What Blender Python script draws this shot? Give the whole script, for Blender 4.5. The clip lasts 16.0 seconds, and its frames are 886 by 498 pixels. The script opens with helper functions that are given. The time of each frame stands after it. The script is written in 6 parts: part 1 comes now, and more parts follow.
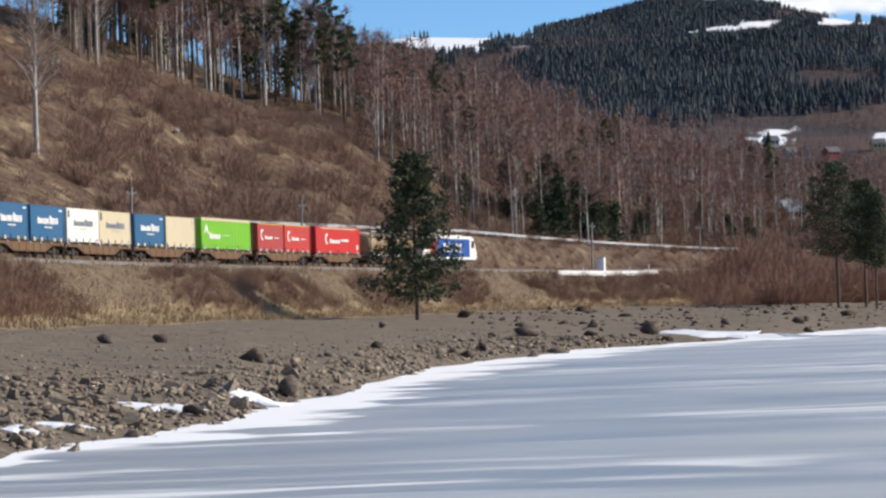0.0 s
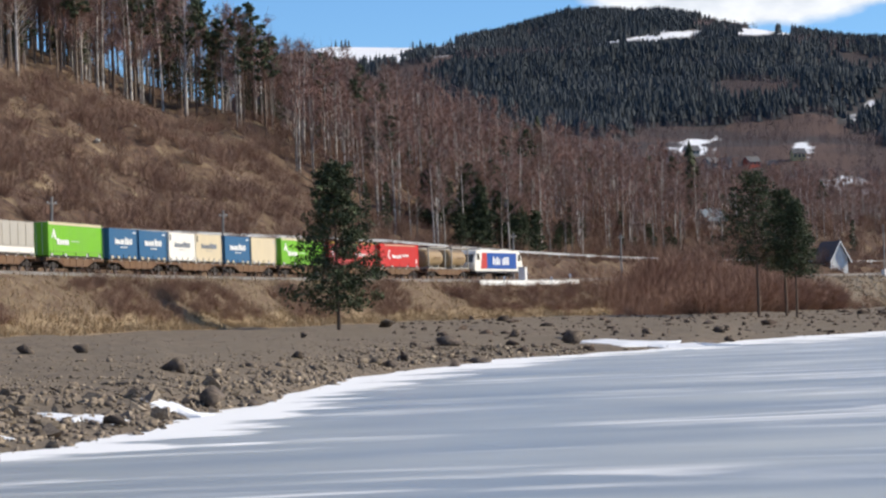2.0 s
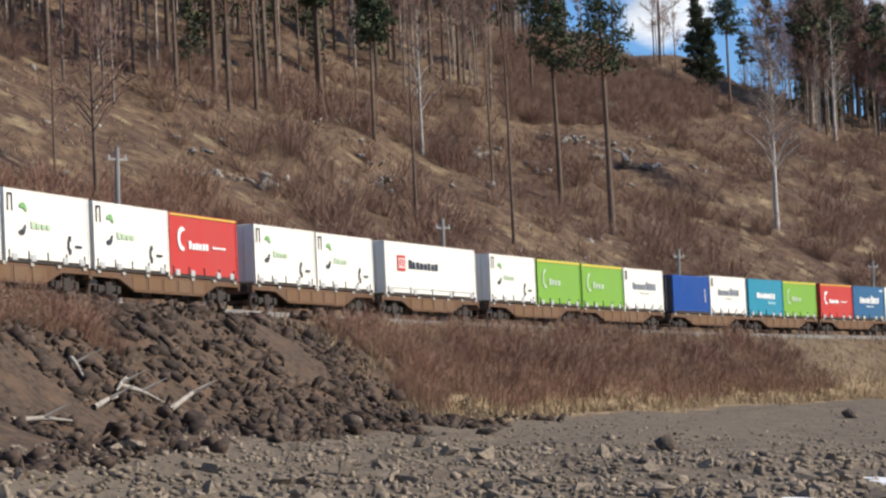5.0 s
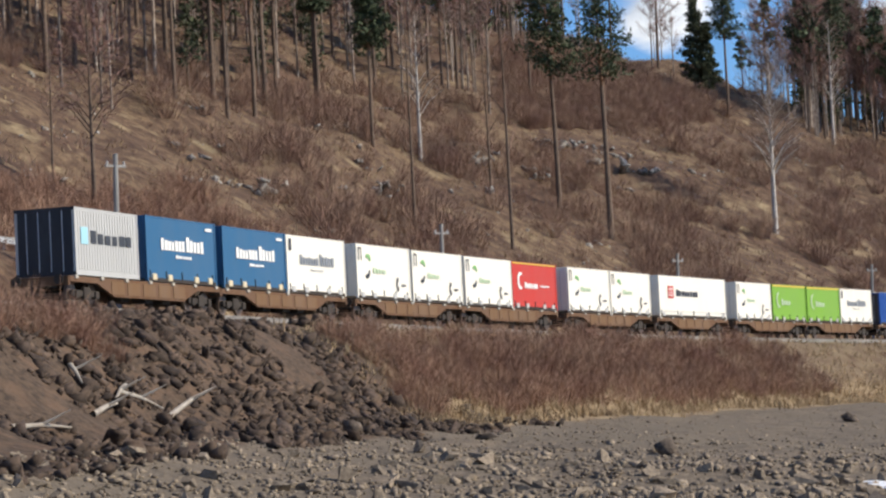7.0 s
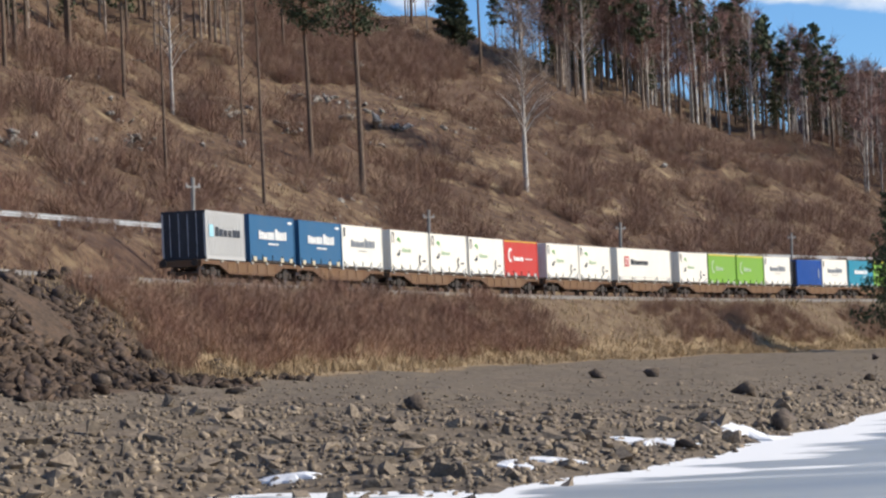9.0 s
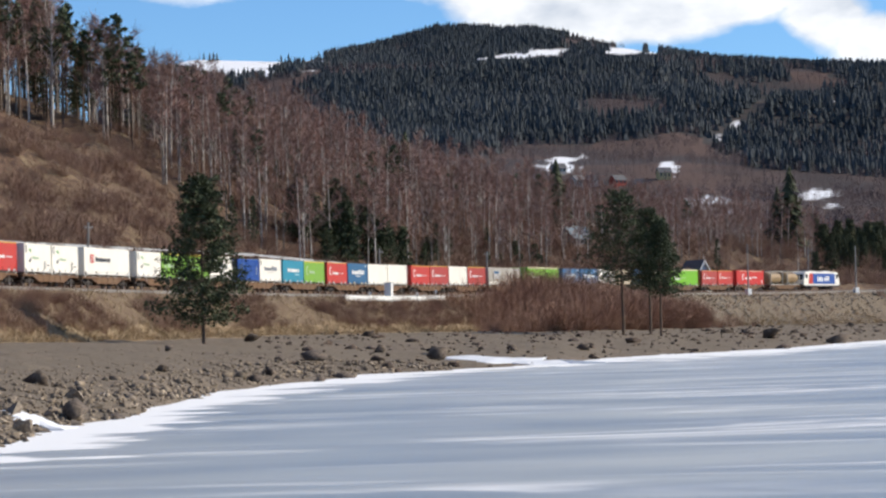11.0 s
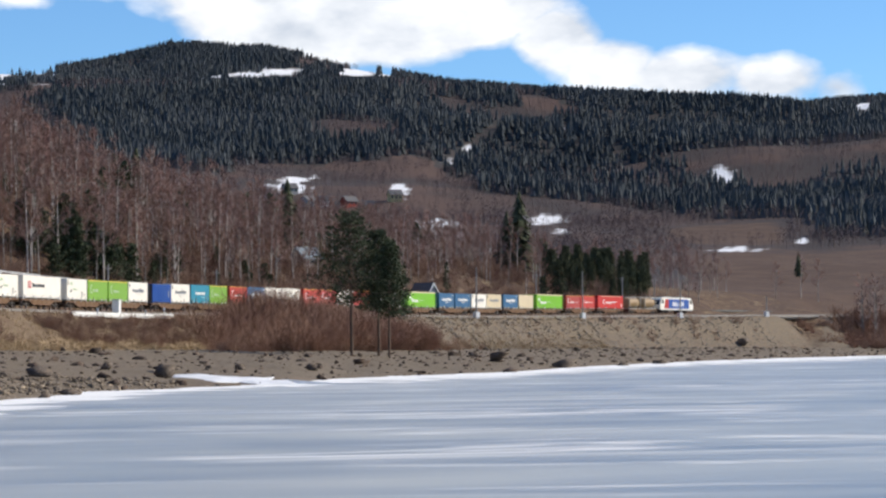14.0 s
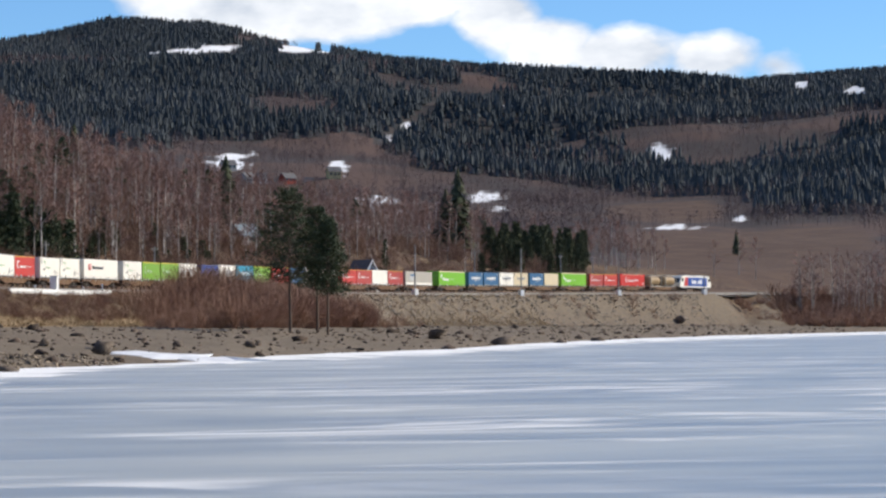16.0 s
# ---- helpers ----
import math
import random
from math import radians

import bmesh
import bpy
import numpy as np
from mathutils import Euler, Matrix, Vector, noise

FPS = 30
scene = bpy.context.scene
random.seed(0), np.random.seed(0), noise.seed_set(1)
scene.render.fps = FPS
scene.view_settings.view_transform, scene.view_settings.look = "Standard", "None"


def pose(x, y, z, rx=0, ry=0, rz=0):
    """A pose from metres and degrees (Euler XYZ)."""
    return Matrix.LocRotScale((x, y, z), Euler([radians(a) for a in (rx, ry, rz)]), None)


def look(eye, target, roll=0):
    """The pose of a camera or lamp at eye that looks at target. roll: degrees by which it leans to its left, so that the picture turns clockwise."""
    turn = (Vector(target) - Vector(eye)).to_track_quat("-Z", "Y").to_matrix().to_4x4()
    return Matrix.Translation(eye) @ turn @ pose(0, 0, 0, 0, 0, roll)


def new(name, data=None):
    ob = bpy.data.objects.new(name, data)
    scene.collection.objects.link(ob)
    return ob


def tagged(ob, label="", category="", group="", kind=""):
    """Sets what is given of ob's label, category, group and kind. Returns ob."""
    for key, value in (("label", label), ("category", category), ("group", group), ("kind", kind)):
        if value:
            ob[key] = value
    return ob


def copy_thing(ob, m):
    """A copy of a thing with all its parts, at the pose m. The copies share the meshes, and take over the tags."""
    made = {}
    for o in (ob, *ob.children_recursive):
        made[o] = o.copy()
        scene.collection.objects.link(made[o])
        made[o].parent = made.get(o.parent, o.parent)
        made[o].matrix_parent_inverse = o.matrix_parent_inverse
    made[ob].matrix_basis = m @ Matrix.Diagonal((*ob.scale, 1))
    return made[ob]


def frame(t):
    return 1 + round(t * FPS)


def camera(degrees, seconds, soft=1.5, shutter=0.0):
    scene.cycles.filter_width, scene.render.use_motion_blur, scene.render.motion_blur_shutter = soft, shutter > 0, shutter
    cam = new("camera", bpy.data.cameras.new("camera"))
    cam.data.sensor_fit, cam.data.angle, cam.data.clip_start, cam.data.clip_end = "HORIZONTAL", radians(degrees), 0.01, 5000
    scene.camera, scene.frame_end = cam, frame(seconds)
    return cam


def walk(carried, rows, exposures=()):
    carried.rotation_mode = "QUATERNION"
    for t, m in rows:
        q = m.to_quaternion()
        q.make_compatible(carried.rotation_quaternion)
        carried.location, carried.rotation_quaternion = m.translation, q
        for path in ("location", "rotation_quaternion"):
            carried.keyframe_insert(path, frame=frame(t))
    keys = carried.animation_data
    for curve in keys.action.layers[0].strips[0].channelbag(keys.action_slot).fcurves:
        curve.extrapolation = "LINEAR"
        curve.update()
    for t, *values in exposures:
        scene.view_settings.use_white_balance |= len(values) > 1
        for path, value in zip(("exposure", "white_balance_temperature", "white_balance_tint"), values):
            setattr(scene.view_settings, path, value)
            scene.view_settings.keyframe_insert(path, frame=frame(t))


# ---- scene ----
FOV = 17.823
EYE = Vector((0.0, 0.0, 3.0))
PATH = [
    (0, -4.507, 1.232, -1.875), (0.5, -4.945, 1.285, -1.796), (1, -5.435, 1.242, -1.840), (1.5, -5.870, 1.242, -1.828),
    (2, -6.104, 1.377, -1.970), (2.5, -5.864, 1.489, -2.067), (2.7, -5.070, 1.570, -2.200), (3, -2.678, 1.744, -2.468),
    (3.5, 1.461, 2.070, -3.260), (3.6, 2.420, 2.030, -3.300), (4, 6.095, 2.156, -3.384), (4.1, 7.150, 2.270, -3.350),
    (4.4, 9.200, 2.790, -3.020), (4.5, 9.646, 2.975, -2.900), (4.7, 10.332, 3.292, -2.574), (7, 10.358, 3.450, -2.863),
    (7.5, 9.879, 3.356, -2.891), (8, 9.383, 3.170, -2.931), (8.3, 8.500, 2.990, -2.800), (8.5, 7.455, 2.756, -2.702),
    (9, 5.364, 2.301, -2.528), (9.5, 3.135, 2.087, -2.185), (9.7, 1.860, 1.870, -2.150), (9.9, 0.680, 1.670, -2.120),
    (10, 0.000, 1.568, -2.097), (10.1, -0.820, 1.530, -2.000), (10.2, -1.987, 1.497, -1.930), (12.3, -12.366, 2.070, -0.500),
    (12.5, -12.652, 2.016, -0.383), (13, -13.308, 1.962, -0.249), (13.5, -13.997, 1.931, -0.395), (14, -14.302, 1.934, -0.430),
    (14.5, -14.767, 1.525, -0.476), (15, -15.296, 1.172, -0.444), (15.5, -15.400, 1.148, -0.444), (16, -15.542, 1.463, -0.351),
]


def aim(yaw, pitch, roll):
    """yaw to the left of +y, pitch up, roll, in degrees."""
    y, p = radians(yaw), radians(pitch)
    ahead = Vector((-math.sin(y) * math.cos(p), math.cos(y) * math.cos(p), math.sin(p)))
    return look(EYE, EYE + ahead, roll)


cam = camera(FOV, 16.0, soft=2.4)
walk(cam, [(t, aim(a, b, c)) for t, a, b, c in PATH], exposures=[(0.0, 0.10), (16.0, 0.10)])

# ---- light ----
SUN_AZ, SUN_EL = 86.0, 33.0
world = bpy.data.worlds.new("sky")
scene.world = world
world.use_nodes = True


def build_sky():
    nt = world.node_tree
    n, lk = nt.nodes, nt.links
    n.clear()
    out, bg = n.new("ShaderNodeOutputWorld"), n.new("ShaderNodeBackground")
    sky = n.new("ShaderNodeTexSky")
    sky.sky_type, sky.sun_disc = "NISHITA", False
    sky.sun_elevation, sky.sun_rotation = radians(SUN_EL), radians(SUN_AZ)
    sky.air_density, sky.dust_density, sky.ozone_density, sky.altitude = 0.8, 0.0, 4.0, 300
    tc = n.new("ShaderNodeTexCoord")

    def math_node(op, a, b=None, clamp=False):
        m = n.new("ShaderNodeMath")
        m.operation, m.use_clamp = op, clamp
        for k, v in ((0, a), (1, b)):
            if v is None:
                continue
            if isinstance(v, (int, float)):
                m.inputs[k].default_value = v
            else:
                lk.new(v, m.inputs[k])
        return m.outputs[0]

    sep = n.new("ShaderNodeSeparateXYZ")
    lk.new(tc.outputs["Generated"], sep.inputs[0])
    flat = math_node("DIVIDE", sep.outputs[0], sep.outputs[1])
    mapping = n.new("ShaderNodeMapping")
    mapping.inputs["Scale"].default_value = (1.0, 1.0, 1.9)
    lk.new(tc.outputs["Generated"], mapping.inputs[0])
    big, fine = n.new("ShaderNodeTexNoise"), n.new("ShaderNodeTexNoise")
    for t, s, d in ((big, 9.0, 3.0), (fine, 34.0, 7.0)):
        t.inputs["Scale"].default_value, t.inputs["Detail"].default_value = s, d
        lk.new(mapping.outputs[0], t.inputs["Vector"])
    wob = math_node("ADD", math_node("MULTIPLY", math_node("SUBTRACT", big.outputs[0], 0.5), 0.022),
                    math_node("MULTIPLY", math_node("SUBTRACT", fine.outputs[0], 0.5), 0.026))
    # cumulus banks: bearing, height, half width, half height (tangents)
    total = None
    for bx, bz, wx, wz in CLOUDS:
        dx = math_node("DIVIDE", math_node("SUBTRACT", flat, bx), wx)
        dz = math_node("DIVIDE", math_node("SUBTRACT", sep.outputs[2], bz), wz)
        r = math_node("SQRT", math_node("ADD", math_node("MULTIPLY", dx, dx), math_node("MULTIPLY", dz, dz)))
        m = math_node("MULTIPLY", math_node("SUBTRACT", 1.0, r), min(wx, wz) * 1.6)
        total = m if total is None else math_node("MAXIMUM", total, m)
    dens = math_node("MULTIPLY", math_node("ADD", total, wob), 130.0, True)
    ahead = math_node("MULTIPLY", math_node("GREATER_THAN", sep.outputs[1], 0.0), dens)
    # scattered cloud over the rest of the sky
    rest = math_node("MULTIPLY", math_node("SUBTRACT", big.outputs[0], 0.56), 9.0, True)
    high = math_node("MULTIPLY", math_node("SUBTRACT", sep.outputs[2], 0.22), 8.0, True)
    mask = math_node("MAXIMUM", ahead, math_node("MULTIPLY", rest, high))
    tone = n.new("ShaderNodeMix")
    tone.data_type = "RGBA"
    tone.inputs[6].default_value, tone.inputs[7].default_value = (5.0, 5.5, 6.3, 1), (8.8, 8.9, 9.1, 1)
    lk.new(math_node("MULTIPLY", math_node("SUBTRACT", fine.outputs[0], 0.35), 3.0, True), tone.inputs[0])
    tint = n.new("ShaderNodeMix")
    tint.data_type, tint.blend_type = "RGBA", "MULTIPLY"
    tint.inputs[0].default_value = 1.0
    tint.inputs[7].default_value = (0.72, 0.94, 1.12, 1)
    lk.new(sky.outputs[0], tint.inputs[6])
    mix = n.new("ShaderNodeMix")
    mix.data_type = "RGBA"
    lk.new(mask, mix.inputs[0])
    lk.new(tint.outputs[2], mix.inputs[6])
    lk.new(tone.outputs[2], mix.inputs[7])
    lk.new(mix.outputs[2], bg.inputs[0])
    bg.inputs[1].default_value = 0.12
    lk.new(bg.outputs[0], out.inputs[0])


CLOUDS = [(0.222, 0.126, 0.084, 0.030), (0.060, 0.133, 0.125, 0.0145), (0.300, 0.106, 0.020, 0.013), (0.319, 0.098, 0.022, 0.011), (0.350, 0.094, 0.032, 0.0100),
          (0.384, 0.092, 0.026, 0.0095), (0.410, 0.089, 0.014, 0.006), (0.455, 0.095, 0.012, 0.004), (-0.100, 0.139, 0.022, 0.014), (-0.020, 0.148, 0.050, 0.012)]
build_sky()
S = Vector((math.sin(radians(SUN_AZ)) * math.cos(radians(SUN_EL)), math.cos(radians(SUN_AZ)) * math.cos(radians(SUN_EL)), math.sin(radians(SUN_EL))))
sun = new("sun", bpy.data.lights.new("sun", "SUN"))
sun.data.energy, sun.data.angle, sun.data.color = 5.0, radians(0.53), (1.0, 0.90, 0.74)
sun.matrix_world = look(S * 400, (0, 0, 0))

# ---- materials ----


def material(name, colours, scale=4.0, rough=0.8, bump=0.0, bump_scale=None, metal=0.0, stretch=(1, 1, 1), spread=(0.35, 0.65), island=0.0, per_object=0.0, spec=0.3, streak=None):
    """Two or three colours mixed by noise at two scales, with fine relief."""
    m = bpy.data.materials.new(name)
    m.use_nodes = True
    nt = m.node_tree
    n, lk = nt.nodes, nt.links
    b = n["Principled BSDF"]
    b.inputs["Roughness"].default_value, b.inputs["Metallic"].default_value = rough, metal
    b.inputs["Specular IOR Level"].default_value = spec
    tc, mp = n.new("ShaderNodeTexCoord"), n.new("ShaderNodeMapping")
    mp.inputs["Scale"].default_value = stretch
    lk.new(tc.outputs["Object"], mp.inputs[0])
    last = None
    for k, c in enumerate(colours):
        if last is None:
            last = n.new("ShaderNodeRGB")
            last.outputs[0].default_value = (*c, 1)
            last = last.outputs[0]
            continue
        t, r, mx = n.new("ShaderNodeTexNoise"), n.new("ShaderNodeMapRange"), n.new("ShaderNodeMix")
        t.inputs["Scale"].default_value, t.inputs["Detail"].default_value = scale * (1 if k == 1 else 6.3), 6
        r.inputs[1].default_value, r.inputs[2].default_value = spread
        mx.data_type = "RGBA"
        mx.inputs[7].default_value = (*c, 1)
        lk.new(mp.outputs[0], t.inputs["Vector"])
        lk.new(t.outputs[0], r.inputs[0])
        lk.new(r.outputs[0], mx.inputs[0])
        lk.new(last, mx.inputs[6])
        last = mx.outputs[2]
    for amount, kind in ((island, "ShaderNodeNewGeometry"), (per_object, "ShaderNodeObjectInfo")):
        if amount:
            g, r, hsv = n.new(kind), n.new("ShaderNodeMapRange"), n.new("ShaderNodeHueSaturation")
            r.inputs[3].default_value, r.inputs[4].default_value = 1 - amount, 1 + amount
            lk.new(g.outputs["Random Per Island" if island else "Random"], r.inputs[0])
            lk.new(r.outputs[0], hsv.inputs["Value"])
            lk.new(last, hsv.inputs["Color"])
            last = hsv.outputs[0]
    lk.new(last, b.inputs["Base Color"])
    if bump:
        t, bp = n.new("ShaderNodeTexNoise"), n.new("ShaderNodeBump")
        t.inputs["Scale"].default_value, t.inputs["Detail"].default_value = bump_scale or scale * 5, 5
        bp.inputs["Strength"].default_value, bp.inputs["Distance"].default_value = bump, 0.05
        lk.new(mp.outputs[0], t.inputs["Vector"])
        lk.new(t.outputs[0], bp.inputs["Height"])
        lk.new(bp.outputs[0], b.inputs["Normal"])
    return m


def paint(name, c, dirt=0.25, rough=0.45):
    """Weathered container paint: the colour, a faded shade of it and rain streaks of road dirt."""
    d = tuple(0.5 * x + 0.5 * y for x, y in zip(c, (0.20, 0.15, 0.10)))
    f = tuple(min(1, x * 0.86 + 0.03) for x in c)
    m = material(name, [c, f, tuple(x * (1 - dirt) + y * dirt for x, y in zip(c, d))], 0.9, rough, 0.05, 30, stretch=(1.0, 1.0, 0.35), spread=(0.42, 0.75), spec=0.25)
    return m


M_ROCK = material("grey_rock", [(0.115, 0.086, 0.066), (0.20, 0.155, 0.118), (0.055, 0.043, 0.035)], 1.2, 0.85, 0.6, 9, per_object=0.25)
M_RUBBLE = material("dark_blasted_rock", [(0.072, 0.050, 0.039), (0.130, 0.090, 0.064), (0.038, 0.027, 0.022)], 0.7, 0.85, 0.4, 9, island=0.45)
M_PALE = material("pale_rock", [(0.30, 0.285, 0.26), (0.46, 0.44, 0.41), (0.12, 0.105, 0.09)], 0.8, 0.85, 0.6, 6)
M_STONE = material("beach_stone", [(0.235, 0.188, 0.138), (0.34, 0.275, 0.20), (0.145, 0.115, 0.09)], 0.5, 0.85, 0.3, 9, island=0.3)
M_COBBLE = material("large_beach_stone", [(0.235, 0.188, 0.138), (0.34, 0.275, 0.20), (0.145, 0.115, 0.09)], 1.5, 0.85, 0.4, 9, per_object=0.3)
M_BALLAST = material("ballast", [(0.26, 0.24, 0.22), (0.34, 0.31, 0.27), (0.13, 0.12, 0.11)], 0.6, 0.9, 0.9, 16)
M_RAIL = material("rail_steel", [(0.18, 0.12, 0.09), (0.26, 0.20, 0.16)], 3, 0.45, 0, metal=0.6)
M_SLEEPER = material("sleeper_concrete", [(0.30, 0.28, 0.26), (0.20, 0.18, 0.16)], 2, 0.9)
M_ASPHALT = material("asphalt", [(0.09, 0.09, 0.09), (0.13, 0.13, 0.125)], 0.8, 0.85, 0.2, 20)
M_GALV = material("galvanised_steel", [(0.55, 0.56, 0.57), (0.42, 0.43, 0.44)], 2, 0.5, 0, metal=0.3)
M_BARK = material("pine_bark", [(0.16, 0.115, 0.088), (0.24, 0.17, 0.125), (0.09, 0.065, 0.05)], 2.5, 0.95, 0.6, 12, stretch=(1, 1, 0.3))
M_BARKUP = material("pine_bark_upper", [(0.30, 0.15, 0.075), (0.20, 0.11, 0.065), (0.10, 0.07, 0.05)], 2.5, 0.95, 0.4, 12, stretch=(1, 1, 0.3))
M_NEEDLE = material("pine_needles", [(0.058, 0.078, 0.036), (0.092, 0.112, 0.050), (0.038, 0.052, 0.028)], 0.8, 0.75, island=0.4)
M_SPRUCE = material("spruce_needles", [(0.055, 0.066, 0.036), (0.095, 0.105, 0.055)], 0.02, 0.85, island=0.35)
M_BIRCH = material("birch_bark", [(0.46, 0.42, 0.37), (0.66, 0.62, 0.56), (0.16, 0.125, 0.105)], 0.6, 0.8, 0.2, 10, stretch=(1, 1, 0.4), island=0.45)
M_TWIG = material("birch_twigs", [(0.275, 0.155, 0.125), (0.345, 0.200, 0.160), (0.205, 0.135, 0.115)], 0.02, 0.9, island=0.3)
M_SHRUB = material("bare_shrub_twigs", [(0.25, 0.16, 0.11), (0.33, 0.22, 0.155), (0.19, 0.105, 0.08)], 0.07, 0.9, island=0.3)
M_REDSHRUB = material("red_brown_twigs", [(0.31, 0.185, 0.125), (0.39, 0.25, 0.17), (0.23, 0.125, 0.09)], 0.07, 0.9, island=0.3)
M_STRAW = material("dry_grass", [(0.36, 0.27, 0.155), (0.46, 0.36, 0.225), (0.25, 0.17, 0.10)], 0.12, 0.9, island=0.3)
M_SNOW = material("old_snow", [(0.82, 0.84, 0.87), (0.70, 0.72, 0.76)], 0.8, 0.6, 0.3, 3)
M_DEAD = material("driftwood", [(0.42, 0.38, 0.33), (0.30, 0.26, 0.22)], 3, 0.85)


def ground_material():
    """Gravel, turf, heath and far slopes, blended by the painted zones and broken up by noise."""
    m = bpy.data.materials.new("shore_and_hill_ground")
    m.use_nodes = True
    nt = m.node_tree
    n, lk = nt.nodes, nt.links
    b = n["Principled BSDF"]
    b.inputs["Roughness"].default_value, b.inputs["Specular IOR Level"].default_value = 0.92, 0.2
    tc = n.new("ShaderNodeTexCoord")

    def noise_at(scale, detail=5):
        t = n.new("ShaderNodeTexNoise")
        t.inputs["Scale"].default_value, t.inputs["Detail"].default_value = scale, detail
        lk.new(tc.outputs["Object"], t.inputs["Vector"])
        return t.outputs[0]

    def mix(fac, a, c):
        x = n.new("ShaderNodeMix")
        x.data_type = "RGBA"
        lk.new(fac, x.inputs[0])
        for k, v in ((6, a), (7, c)):
            if isinstance(v, tuple):
                x.inputs[k].default_value = (*v, 1)
            else:
                lk.new(v, x.inputs[k])
        return x.outputs[2]

    def ramp(v, lo, hi):
        r = n.new("ShaderNodeMapRange")
        r.inputs[1].default_value, r.inputs[2].default_value = lo, hi
        lk.new(v, r.inputs[0])
        return r.outputs[0]

    def zone(name, rough_edge):
        a = n.new("ShaderNodeAttribute")
        a.attribute_name = name
        s = n.new("ShaderNodeMath")
        s.operation = "ADD"
        lk.new(a.outputs["Fac"], s.inputs[0])
        lk.new(rough_edge, s.inputs[1])
        return ramp(s.outputs[0], 0.85, 1.15)

    fine, mid, wide, huge = noise_at(5.0), noise_at(0.9), noise_at(0.09), noise_at(0.012)
    heath = mix(ramp(wide, 0.38, 0.62), mix(ramp(mid, 0.38, 0.62), (0.095, 0.058, 0.040), (0.195, 0.135, 0.083)), mix(ramp(mid, 0.38, 0.62), (0.062, 0.037, 0.029), (0.130, 0.080, 0.054)))
    heath = mix(ramp(fine, 0.5, 0.75), heath, (0.06, 0.042, 0.032))
    heath = mix(ramp(noise_at(0.35, 6), 0.58, 0.70), heath, (0.27, 0.205, 0.125))
    gravel = mix(ramp(fine, 0.35, 0.65), (0.136, 0.106, 0.079), (0.238, 0.190, 0.139))
    gravel = mix(ramp(mid, 0.45, 0.7), gravel, (0.100, 0.084, 0.069))
    gravel = mix(ramp(wide, 0.40, 0.60), gravel, (0.165, 0.134, 0.100))
    turf = mix(ramp(mid, 0.35, 0.65), (0.35, 0.265, 0.16), (0.20, 0.138, 0.085))
    bank = mix(ramp(mid, 0.35, 0.65), (0.20, 0.15, 0.095), (0.12, 0.078, 0.052))
    rubble = mix(ramp(fine, 0.35, 0.65), (0.055, 0.040, 0.031), (0.115, 0.080, 0.056))
    rubble = mix(ramp(mid, 0.5, 0.66), rubble, (0.13, 0.085, 0.058))
    wood = mix(ramp(huge, 0.42, 0.58), (0.10, 0.065, 0.055), (0.055, 0.045, 0.045))
    # darker ground colour wherever far spruce stands, seen between the trees
    spruce_floor = mix(ramp(wide, 0.42, 0.58), (0.060, 0.050, 0.048), (0.036, 0.038, 0.040))
    field = mix(ramp(wide, 0.4, 0.6), (0.084, 0.053, 0.040), (0.116, 0.075, 0.053))
    snow = mix(ramp(mid, 0.4, 0.6), (0.86, 0.87, 0.89), (0.76, 0.78, 0.82))
    col = heath
    for name, c, edge in (("far", wood, wide), ("conifer", spruce_floor, wide), ("field", field, wide), ("bank", bank, mid), ("beach", gravel, mid), ("turf", turf, mid), ("rubble", rubble, mid), ("snow", snow, wide)):
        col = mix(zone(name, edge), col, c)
    lk.new(col, b.inputs["Base Color"])
    bp = n.new("ShaderNodeBump")
    bp.inputs["Strength"].default_value, bp.inputs["Distance"].default_value = 0.8, 0.25
    lk.new(noise_at(1.6, 6), bp.inputs["Height"])
    lk.new(bp.outputs[0], b.inputs["Normal"])
    return m


